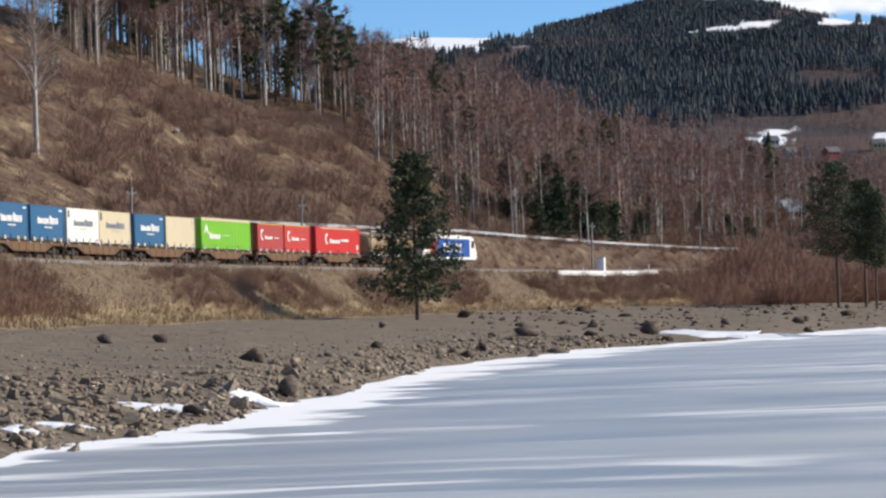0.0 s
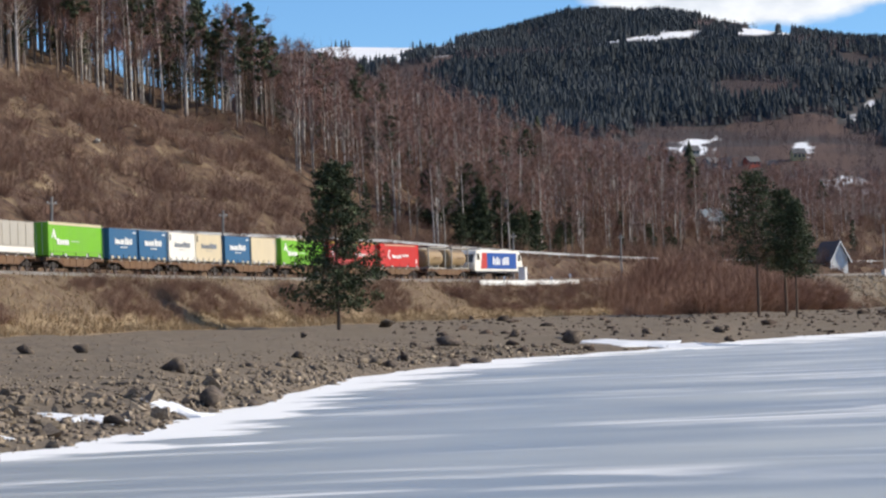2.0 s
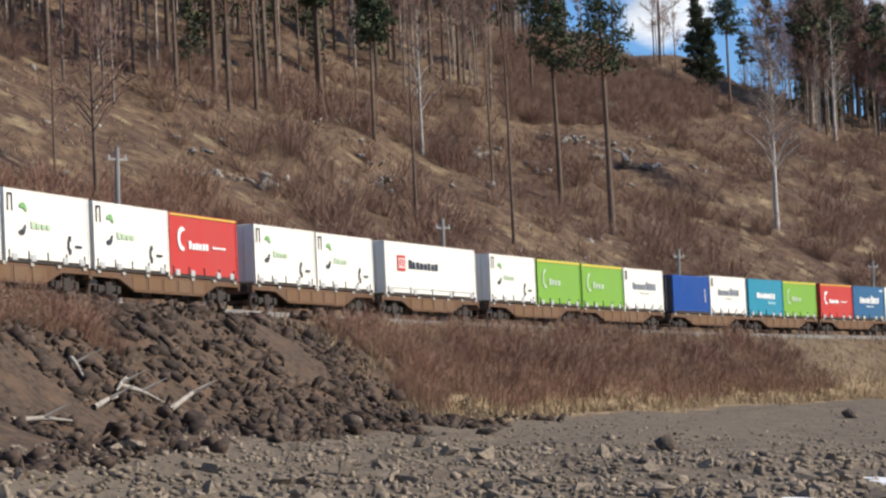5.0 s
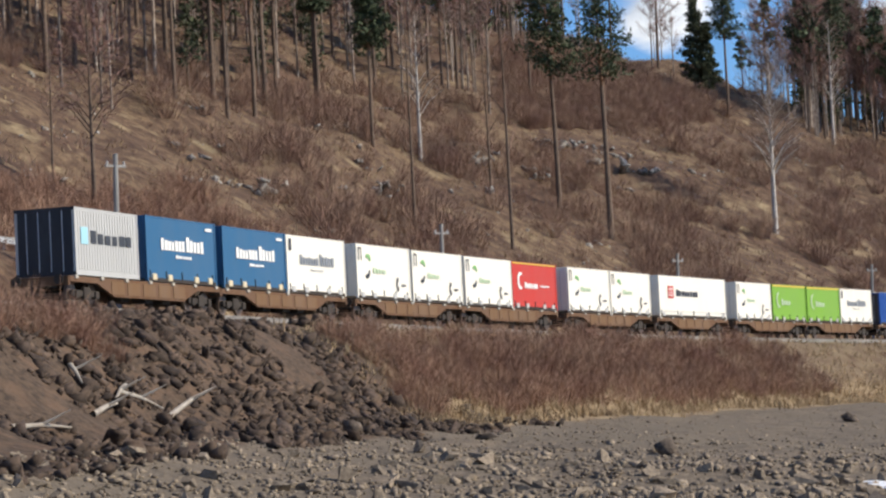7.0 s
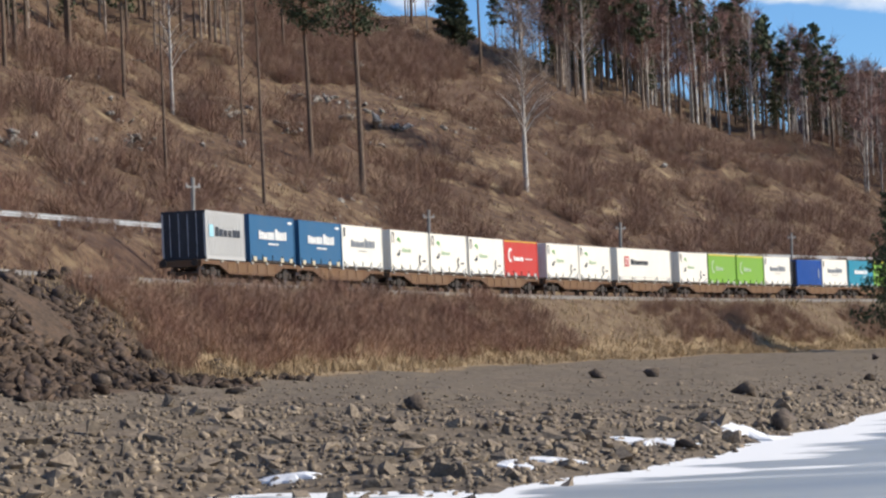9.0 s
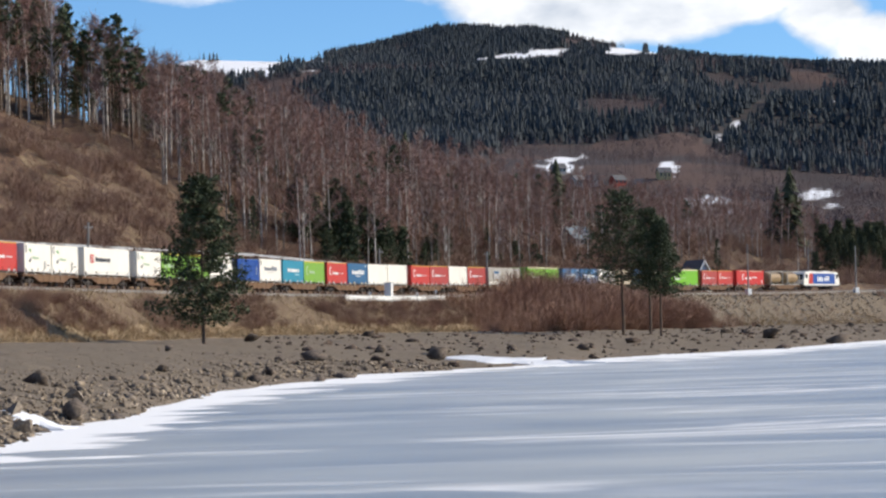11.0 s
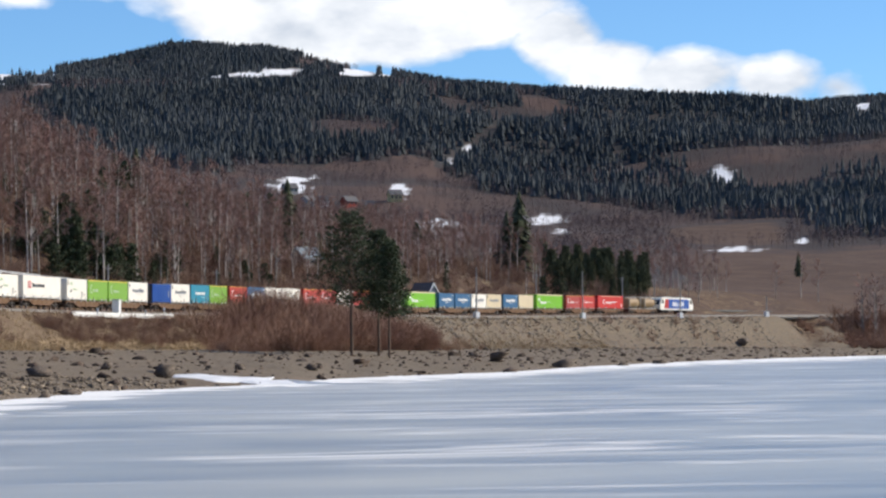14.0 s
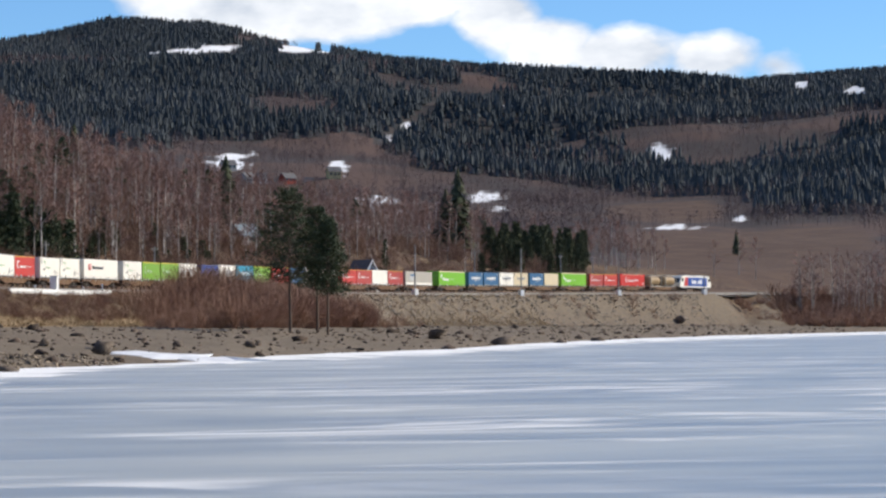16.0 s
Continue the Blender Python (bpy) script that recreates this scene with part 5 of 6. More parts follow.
def build_shrubs():
    models = [(shrub_model(1.0),) for _ in range(10)]
    light = [(shrub_model(1.0, 44, 0.015),) for _ in range(10)]
    coarse = [(shrub_model(1.0, 90, 0.026),) for _ in range(6)]
    bushy = [(shrub_model(1.0, 130, 0.0095),) for _ in range(6)]

    def lay(name, label, s, n, size, sink=0.1, kinds=models, mat=M_SHRUB):
        x, y = np.array([on_track(a, b)[:2] for a, b in zip(s, n)]).T
        z = land(x, y)[0] - sink
        return tagged(joined(name, scatter(kinds, x, y, z, size, (mat,))), label, "shrubs", kind="stuff")

    s = RNG.uniform(-175, 420, 3400)
    n = -RNG.uniform(5.4, TOE - 2.2, 3400)
    px, py = np.array([on_track(a, b)[:2] for a, b in zip(s, n)]).T
    thick = hash_noise(px, py, 13, 31)
    tall = np.interp(s, [-170, -150, -140, -112, -100, -70, 0, 130, 300, 330, 420], [0.9, 0.6, 0.6, 1.7, 1.6, 1.5, 1.4, 1.6, 1.0, 2.4, 2.6])
    ok = (thick > 0.33) & ((s > -152) | (n > -6.8)) & (RNG.random(3400) < np.interp(s, [-175, -160, -155, -139, -133, 200, 235, 450, 470], [0.8, 0.8, 0.12, 0.12, 1, 1, 0.06, 0.06, 1]))
    lay("bank_shrubs", "leafless reddish-brown shrubs on the railway bank", s[ok], n[ok], (tall * RNG.uniform(0.4, 1.1, 3400))[ok])
    s = RNG.normal(176, 22, 620)
    n = -RNG.uniform(6, 20, 620)
    lay("willow_thicket", "dense leafless willow thicket below the railway", s, n, RNG.uniform(2.6, 6.6, 620) * np.clip(1.2 - np.abs(s - 180) / 75, 0.4, 1), 0.1, bushy, M_REDSHRUB)
    s = RNG.uniform(-250, 330, 900)
    n = RNG.uniform(5, 11.5, 900)
    lay("cutting_shrubs", "low brown shrubs between road and railway", s, n, RNG.uniform(0.5, 1.7, 900))
    x, y, az, d = polar_random(6500, -21, 6, 150, 560)
    z, _, s, n = land(x, y)
    ok = (n > 21) & (hash_noise(x, y, 22, 33) > 0.36)
    tagged(joined("heath_shrubs", scatter(light, x[ok], y[ok], z[ok] - 0.1, RNG.uniform(0.3, 1.25, ok.sum()) * np.where(hash_noise(x[ok], y[ok], 35, 34) > 0.62, 1.7, 1.0), (M_SHRUB,))), "leafless brown saplings and heather on the hillside", "shrubs", kind="stuff")
    s, n = RNG.uniform(-165, -70, 700), RNG.uniform(19.0, 33, 700)
    px, py = np.array([on_track(a, b)[:2] for a, b in zip(s, n)]).T
    tagged(joined("red_thicket", scatter(models, px, py, land(px, py)[0] - 0.1, RNG.uniform(1.0, 2.6, 700), (M_REDSHRUB,))), "red-brown leafless thicket above the road", "shrubs", kind="stuff")
    s, n = np.concatenate([RNG.uniform(-136, -66, 640), RNG.uniform(-176, -159, 260)]), -RNG.uniform(5.4, TOE - 1.6, 900)
    s, n = (v[(s > -152) | (n > -6.8)] for v in (s, n))
    px, py = np.array([on_track(a, b)[:2] for a, b in zip(s, n)]).T
    tagged(joined("red_shrubs", scatter(models, px, py, land(px, py)[0] - 0.1, RNG.uniform(0.5, 1.7, len(s)), (M_REDSHRUB,))), "red-brown leafless shrubs on the railway bank", "shrubs", kind="stuff")
    s = RNG.uniform(-75, 290, 1700)
    n = 19.5 + 45 * RNG.random(1700) ** 1.3
    px, py = np.array([on_track(a, b)[:2] for a, b in zip(s, n)]).T
    ok = hash_noise(px, py, 20, 36) > np.interp(s, [-80, -20, 60, 100], [0.45, 0.3, 0.3, 0.1])
    lay("slope_thicket", "grey-brown leafless thicket at the foot of the hill", s[ok], n[ok], RNG.uniform(1.4, 3.8, ok.sum()))
    x, y, az, d = polar_random(16000, -21, 6, 130, 480)
    z, _, s, n = land(x, y)
    ok = (n > 5) & ((n < 11) | (n > 20))
    p = np.repeat(np.stack([x, y, z - 0.06], 1)[ok], 6, 0)
    p[:, :2] += RNG.normal(size=(len(p), 2)) * 0.3
    tip = p + np.concatenate([RNG.normal(size=(len(p), 2)) * 0.22, RNG.uniform(0.2, 0.65, (len(p), 1))], 1)
    v, f = sprays(p, tip, 0.09)
    half = (RNG.random(len(f)) < 0.5)
    tagged(joined("heath_grass", [(v, f[half], M_STRAW), (v, f[~half], M_SHRUB)]), "tufts of dry grass and heather on the hillside", "grass", kind="stuff")
    s = RNG.uniform(212, 425, 900)
    n = RNG.uniform(7, 75, 900)
    lay("trackside_thicket", "grey-brown leafless thicket behind the far stretch of railway", s, n, RNG.uniform(1.6, 4.6, 900))
    # bushes along the crest of the near hill
    x, y, az, d = polar_random(2600, -9, -2.4, 190, 380)
    z, _, s, n = land(x, y)
    ok = ((z - 3) / d > 0.100) & (n > 24)
    tagged(joined("crest_bushes", scatter(bushy, x[ok], y[ok], z[ok] - 0.1, RNG.uniform(0.8, 3.2, ok.sum()), (M_SHRUB,))), "leafless brown bushes along the crest of the hill", "shrubs", kind="stuff")
    # far right: thicket at the mouth of the cutting
    s = RNG.uniform(448, 560, 420)
    n = -RNG.uniform(6, 34, 420)
    lay("shore_thicket", "brown leafless thicket by the far shore", s, n, RNG.uniform(2.0, 5.5, 420) * np.interp(s, [448, 475], [0.55, 1.0]), 0.1, coarse, M_REDSHRUB)
    birch = [birch_model(15.0, 12, 8, width=0.14) for _ in range(4)]
    s, n = RNG.uniform(476, 575, 110), -RNG.uniform(5, 40, 110)
    x, y = np.array([on_track(a, b)[:2] for a, b in zip(s, n)]).T
    tagged(joined("shore_birches", scatter(birch, x, y, land(x, y)[0], RNG.uniform(0.6, 1.2, 110), (M_BIRCH, M_TWIG))), "slender leafless birches by the far shore", "trees", kind="stuff")
    # dry grass along the toe of the bank
    k = 15000
    s, n = RNG.uniform(-139, 330, k), -(TOE - 1.6) + RNG.normal(size=k) * 1.2
    n = np.where(RNG.random(k) < 0.35, -RNG.uniform(3.5, TOE, k), n)
    x, y = np.array([on_track(a, b)[:2] for a, b in zip(s, n)]).T
    z = land(x, y)[0]
    p = np.stack([x, y, z - 0.05], 1)
    q = np.repeat(p, 5, 0) + np.concatenate([RNG.normal(size=(k * 5, 2)) * 0.22, np.zeros((k * 5, 1))], 1)
    tip = q + np.concatenate([RNG.normal(size=(k * 5, 2)) * 0.16, RNG.uniform(0.2, 0.6, (k * 5, 1))], 1)
    v, f = sprays(q, tip, 0.06)
    tagged(joined("dry_grass", [(v, f, M_STRAW)]), "pale dry grass along the top of the beach", "grass", kind="stuff")


def tree_thing(name, spot, label, parts):
    t = thing(name, Matrix.Translation(spot), label, "tree")
    for pname, geo, mat in parts:
        joined(pname, [(geo[0], geo[1], mat)], t)
    return t


def build_trees():
    # the lone pine on the shore
    def shore_pine(spot, high, label, bare=0.13, spread=0.28, clumps=160, taper=0.80):
        lo, up, wood, green = pine_model(high, bare, clumps, 54, 0.20, spread, 0.060, taper)
        return tree_thing("pine_tree", spot, label, [("trunk", stack([lo, up]), M_BARK), ("branchwork", wood, M_BARK), ("crown", green, M_NEEDLE)])
    a = radians(3.94)
    x, y = 236 * math.sin(a), 236 * math.cos(a)
    shore_pine((x, y, height(x, y) - 0.1), 13.7, "dark green pine with low spreading crown on the shore")
    for az, d, high, wide in ((12.44, 352, 17.6, 0.26), (12.99, 356, 15.6, 0.24), (13.2, 350, 14.0, 0.18)):
        x, y = d * math.sin(radians(az)), d * math.cos(radians(az))
        shore_pine((x, y, height(x, y) - 0.1), high, "tall dark green pine in a group on the shore", 0.36, wide, 95)
    # tall pines standing clear on the hill
    for k, (az, t, px) in enumerate(PINES):
        p = bearing(az, t)
        d = math.hypot(p.x, p.y)
        high = px / 5000 * d * 1.04
        if k in (2, 3, 4, 12):
            w, tw = birch_model(high, 9, 3, 0.01, 0.75, 0.05)
            tree_thing("bare_trunk_pine", p, "thin dying pine with bare trunk on the hillside", [("trunk", w, M_BARK), ("crown", tw, M_TWIG)])
        elif k == 13:
            w, tw = birch_model(high, 46, 22, 0.01, 1.0, 0.05)
            tree_thing("larch_tree", p, "leafless larch with fine grey-brown branches on the hillside", [("trunk", w, M_BARK), ("crown", tw, M_TWIG)])
        else:
            lo, up, wood, green = pine_model(high, 0.56, 46, 60, 0.24, 0.115)
            tree_thing("pine_tree", p, "tall pine with bare reddish trunk on the hillside", [("trunk", lo, M_BARK), ("upper_trunk", up, M_BARKUP), ("branchwork", wood, M_BARKUP), ("crown", green, M_NEEDLE)])
    for k, (az, t, px) in enumerate(BIRCHES):
        p = bearing(az, t)
        high = px / 5000 * math.hypot(p.x, p.y)
        w, tw = birch_model(high, 60 if k < 1 else 26, 30 if k < 1 else 14, 0.01, 1.5, 0.05)
        tree_thing("birch_tree", p, "leafless birch with white trunk on the heath slope", [("trunk", w, M_WHITEBARK), ("crown", tw, M_PALETWIG)])
    for az, t, px in ((-5.06, 0.110, 165), (-4.82, 0.109, 130)):
        p = bearing(az, t)
        lo, up, wood, green = pine_model(px / 5000 * math.hypot(p.x, p.y), 0.12, 70, 40, 0.3, 0.17, 0.05)
        tree_thing("spruce_tree", p, "dark spruce on the crest of the hill", [("trunk", stack([lo, up]), M_BARK), ("branchwork", wood, M_BARK), ("crown", green, M_SPRUCE)])
    p = bearing(-3.72, 0.106)
    w, tw = birch_model(190 / 5000 * math.hypot(p.x, p.y), 40, 24, 0.01, 0.9, 0.05)
    tree_thing("larch_tree", p, "leafless larch on the crest of the hill", [("trunk", w, M_BARK), ("crown", tw, M_TWIG)])
    p = bearing(21.47, 0.0227)
    tree_thing("spruce_tree", p, "single dark spruce on a brown field", [("crown", spruce_model(0.0088 * math.hypot(p.x, p.y), 16, 10, 0.2), M_SPRUCE), ("trunk", limb([(0, 0, -0.3), (0, 0, 4)], [0.25, 0.15], 6), M_BARK)])
    for az, d, high in ((15.85, 640, 19.0), (15.6, 650, 14.0), (11.15, 560, 15.0), (8.1, 530, 14.0)):
        x, y = d * math.sin(radians(az)), d * math.cos(radians(az))
        tree_thing("spruce_tree", (x, y, height(x, y)), "dark spruce rising above leafless trees", [("crown", spruce_model(high, 22, 13, 0.25), M_SPRUCE), ("trunk", limb([(0, 0, -0.5), (0, 0, 4)], [0.25, 0.15], 6), M_BARK)])


PINES = [(-6.94, 0.0604, 480), (-7.95, 0.0724, 400), (-8.94, 0.0582, 470), (-9.32, 0.0787, 320), (-10.9, 0.067, 420), (-4.43, 0.1011, 230), (-2.33, 0.0908, 270), (-15.65, 0.1171, 330), (-13.82, 0.1137, 330),
         (-13.59, 0.1143, 330), (-12.79, 0.1109, 300), (-11.68, 0.0975, 300), (-18.16, 0.0887, 330), (-17.35, 0.0797, 420)]
BIRCHES = [(-3.62, 0.0592, 330), (-2.36, 0.0892, 220), (1.0, 0.0737, 230), (-10.72, 0.092, 260)]
M_GREYBARK = material("grey_bark", [(0.27, 0.215, 0.175), (0.42, 0.36, 0.31), (0.14, 0.105, 0.085)], 0.6, 0.9, 0.2, 10, stretch=(1, 1, 0.4), island=0.4)
M_WHITEBARK = material("white_birch_bark", [(0.62, 0.58, 0.53), (0.72, 0.70, 0.66), (0.22, 0.18, 0.16)], 1.5, 0.8, 0.2, 10)
M_PALETWIG = material("pale_twigs", [(0.34, 0.27, 0.22), (0.26, 0.18, 0.14)], 0.3, 0.9, island=0.3)
M_GREYSTONE = material("grey_bank_stone", [(0.17, 0.155, 0.14), (0.26, 0.24, 0.215), (0.09, 0.08, 0.075)], 0.5, 0.85, 0.3, 9, island=0.4)
M_FAR = material("grey_birch_stems", [(0.15, 0.12, 0.115), (0.10, 0.08, 0.08)], 0.02, 0.9, island=0.35)
M_FARTWIG = material("far_twigs", [(0.115, 0.080, 0.080), (0.155, 0.106, 0.100)], 0.008, 0.9, island=0.15)
# bluer than the near spruce: distance haze is mixed into this colour
M_HAZYSPRUCE = material("far_spruce_needles_with_haze", [(0.050, 0.059, 0.066), (0.080, 0.089, 0.095)], 0.006, 0.95, island=0.25, spec=0.1)


# ---- stones ----
def shard_model(seed, flat=0.6, corners=13):
    """Broken stone: the hull of a few random corners."""
    rng = np.random.default_rng(seed)
    bm = bmesh.new()
    for _ in range(corners):
        d = rng.normal(size=3)
        d = d / np.linalg.norm(d) * 0.5 * rng.uniform(0.8, 1.1) * np.array([1.0, rng.uniform(0.6, 0.9), flat])
        bm.verts.new(d)
    bmesh.ops.convex_hull(bm, input=bm.verts)
    bmesh.ops.delete(bm, geom=[p for p in bm.verts if not p.link_faces], context="VERTS")
    bmesh.ops.triangulate(bm, faces=bm.faces)
    bm.verts.index_update()
    v = np.array([p.co[:] for p in bm.verts])
    f = np.array([[q.index for q in p.verts] for p in bm.faces])
    bm.free()
    return v, f


def slab_model(seed):
    """A split slab lying askew."""
    v, f = shard_model(seed, 0.42, 7)
    rng = np.random.default_rng(seed + 900)
    turn = np.array(pose(0, 0, 0, rng.uniform(-40, 40), rng.uniform(-40, 40), 0).to_3x3())
    return v @ turn.T, f


def build_stones():
    models = [(shard_model(k, 0.62, 8),) for k in range(24)]
    slabs = [(slab_model(k),) for k in range(24)]
    x, y, az, d = polar_random(120000, -20, 9, 55, 210)
    z, _, s, n = land(x, y)
    over = d - np.interp(az, SHORE_AZ, SHORE_D)
    want = np.interp(over, [-5, 0, 3, 22, 50, 120], [0.05, 0.5, 1.0, 0.9, 0.3, 0.10]) * np.interp(d, [60, 110, 210], [1, 0.7, 0.4])
    ok = (n < -TOE) & (RNG.random(len(x)) < want)
    size = np.minimum(0.066 * np.exp(RNG.normal(size=len(x)) * 0.55) * np.interp(over, [0, 14, 30, 60], [2.5, 2.0, 1.1, 0.6]), 0.75)
    near = ok & (d < 112)
    single = np.zeros(len(x), bool)
    single[np.nonzero(near)[0][np.argsort(-size[near])[:280]]] = True
    tagged(joined("beach_stones", scatter(models, *(v[ok & ~single] for v in (x, y)), (z + size * 0.12)[ok & ~single], size[ok & ~single] * 1.6, (M_STONE,))), "loose grey-brown stones covering the beach", "stones", kind="stuff")
    shapes = []
    for (v, f), in models[:10]:
        me = bpy.data.meshes.new("stone")
        me.from_pydata(v.tolist(), [], f.tolist())
        me.materials.append(M_COBBLE)
        shapes.append(me)
    for k, i in enumerate(np.nonzero(single)[0]):
        ob = new("stone", shapes[k % len(shapes)])
        ob.parent = ground
        ob.matrix_local = pose(x[i], y[i], z[i] + size[i] * 0.12, 0, 0, k * 71 % 360) @ Matrix.Scale(size[i] * 1.6, 4)
    x, y, az, d = polar_random(15000, 5, 24, 170, 640)
    z, _, s, n = land(x, y)
    ok = (n < -TOE + 1) & (d > np.interp(az, SHORE_AZ, SHORE_D) - 4) & (RNG.random(len(x)) < 0.5)
    brink = np.abs(d - np.interp(az, SHORE_AZ, SHORE_D)) < 7
    size = np.minimum(0.27 * np.exp(RNG.normal(size=len(x)) * 0.65) * np.where(brink, 1.5, 1.0), 1.9)
    tagged(joined("far_beach_stones", scatter(models, x[ok], y[ok], z[ok], size[ok] * 1.5, (M_RUBBLE,))), "dark scattered stones on the far beach", "stones", kind="stuff")
    # dark blasted rock on the bank
    k = 6500
    s, n = RNG.uniform(-185, -130, k), -RNG.uniform(3.6, TOE + 2.5, k)
    px, py = np.array([on_track(a, b)[:2] for a, b in zip(s, n)]).T
    ok = (0.6 * hash_noise(px, py, 9, 41) + 0.4 * hash_noise(px, py, 3, 42) > 0.42)
    tagged(joined("rubble_bank", scatter(slabs, px[ok], py[ok], land(px, py)[0][ok], np.minimum(0.50 * np.exp(RNG.normal(size=ok.sum()) * 0.5), 1.5), (M_RUBBLE,))), "dark blasted rock rubble on the railway bank", "rubble", kind="stuff")
    s, n = RNG.uniform(215, 430, 3600), -RNG.uniform(4.0, TOE + 1, 3600)
    px, py = np.array([on_track(a, b)[:2] for a, b in zip(s, n)]).T
    tagged(joined("bank_stones", scatter(models, px, py, land(px, py)[0], RNG.uniform(0.2, 0.8, 3600), (M_GREYSTONE,))), "grey stones set on the far railway bank", "stones", kind="stuff")
    x, y, az, d = polar_random(3200, -21, 0, 150, 420)
    z, _, s, n = land(x, y)
    ok = (n > 24) & (hash_noise(x, y, 26, 43) > 0.42)
    tagged(joined("hill_stones", scatter(slabs, x[ok], y[ok], z[ok], np.minimum(0.42 * np.exp(RNG.normal(size=ok.sum()) * 0.7), 2.6), (M_PALE,))), "small pale rocks showing through the heath", "stones", kind="stuff")
    for k, (az, t, px) in enumerate(ROCKS):
        p = bearing(az, t)
        w = px / 5000 * math.hypot(p.x, p.y)
        v, f = shard_model(100 + k, 0.66 if k not in (2, 7, 13, 20) else 0.36, 10)
        ob = joined("rock", [(v * w * 1.15, f, M_ROCK)])
        ob.matrix_world = pose(p.x, p.y, p.z + w * (0.16 if k not in (2, 7, 13, 20) else 0.08), 0, 0, k * 47)
        tagged(ob, "large weathered grey boulder on the gravel beach", "rock", "boulders on the beach")
    for k, (az, t, px) in enumerate(BOULDERS):
        p = bearing(az, t)
        w = 1.4 * px / 5000 * math.hypot(p.x, p.y)
        rng = np.random.default_rng(300 + k)
        ob = thing("rock_outcrop", Matrix(), "pale grey rock outcrop among brown heath", "rock", "outcrops on the hill")
        for j in range(6):
            v, f = slab_model(200 + k * 7 + j)
            joined("rock", [(v * w * rng.uniform(0.3, 0.9) + np.array([*(rng.normal(size=2) * w * 0.42), rng.uniform(-0.15, 0.12) * w]), f, M_PALE)], ob)
        ob.matrix_world = pose(p.x, p.y, p.z + w * 0.12, 0, 0, k * 61)


ROCKS = [(6.12, -0.0112, 55), (1.37, -0.0297, 75), (2.19, -0.0297, 55), (-0.64, -0.0352, 45), (0.61, -0.0166, 50), (4.96, -0.0182, 35), (5.25, -0.0151, 30), (6.74, -0.0172, 50), (7.48, -0.008, 28), (8.75, -0.0097, 50),
         (3.08, -0.0129, 25), (-1.25, -0.0084, 35), (-2.32, -0.0083, 35), (3.26, -0.0056, 35), (4.93, -0.003, 35), (11.64, -0.0089, 20), (10.17, -0.0085, 20), (6.33, -0.0189, 40), (-12.42, -0.0034, 48), (-6.0, -0.0169, 62),
         (-9.68, -0.0086, 50), (-4.6, -0.0244, 30), (16.76, -0.0091, 52), (15.45, -0.0065, 42), (8.7, -0.0105, 50), (14.88, -0.0043, 25), (10.19, -0.0087, 22), (11.62, -0.0085, 22), (20.33, -0.0015, 32), (17.9, -0.0096, 30),
         (18.63, -0.0092, 34)]
BOULDERS = [(-9.52, 0.0889, 36), (-14.05, 0.0827, 50), (-11.93, 0.0894, 24), (-14.58, 0.0861, 36), (-11.61, 0.0797, 42), (-15.38, 0.0867, 30), (-18.55, 0.0899, 35), (-6.15, 0.0823, 25), (-7.11, 0.0853, 60), (-7.22, 0.1055, 25),
            (-8.38, 0.0833, 30), (-15.46, 0.1148, 24), (-15.21, 0.1126, 20), (-14.87, 0.0983, 26), (-15.39, 0.0957, 28), (-15.61, 0.1009, 18), (-11.99, 0.0916, 20), (-11.65, 0.0821, 34), (-12.39, 0.0833, 18), (-12.85, 0.1048, 16), (-11.34, 0.1097, 18), (-9.5, 0.0909, 32), (-12.84, 0.0676, 24), (-13.66, 0.0817, 22), (-7.22, 0.1059, 26), (-7.29, 0.1006, 22), (-7.77, 0.0944, 24), (-8.42, 0.0849, 28), (-6.14, 0.0827, 24), (-6.62, 0.0762, 22), (-5.28, 0.0819, 16), (-8.99, 0.1117, 18), (-8.27, 0.0958, 20), (-6.8, 0.089, 24), (-7.02, 0.0924, 22), (-11.33, 0.0507, 60), (-14.03, 0.0827, 50), (-11.55, 0.0809, 40), (-7.66, 0.0933, 30), (-8.23, 0.0958, 22)]


# ---- poles, huts, houses ----
def track_at(az, off):
    """The place at that bearing, off metres to the left of the track."""
    s = np.arange(-170, 520, 1.0)
    p = np.array([on_track(a, off)[:2] for a in s])
    k = int(np.argmin(np.abs(np.degrees(np.arctan2(p[:, 0], p[:, 1])) - az)))
    return s[k], p[k]


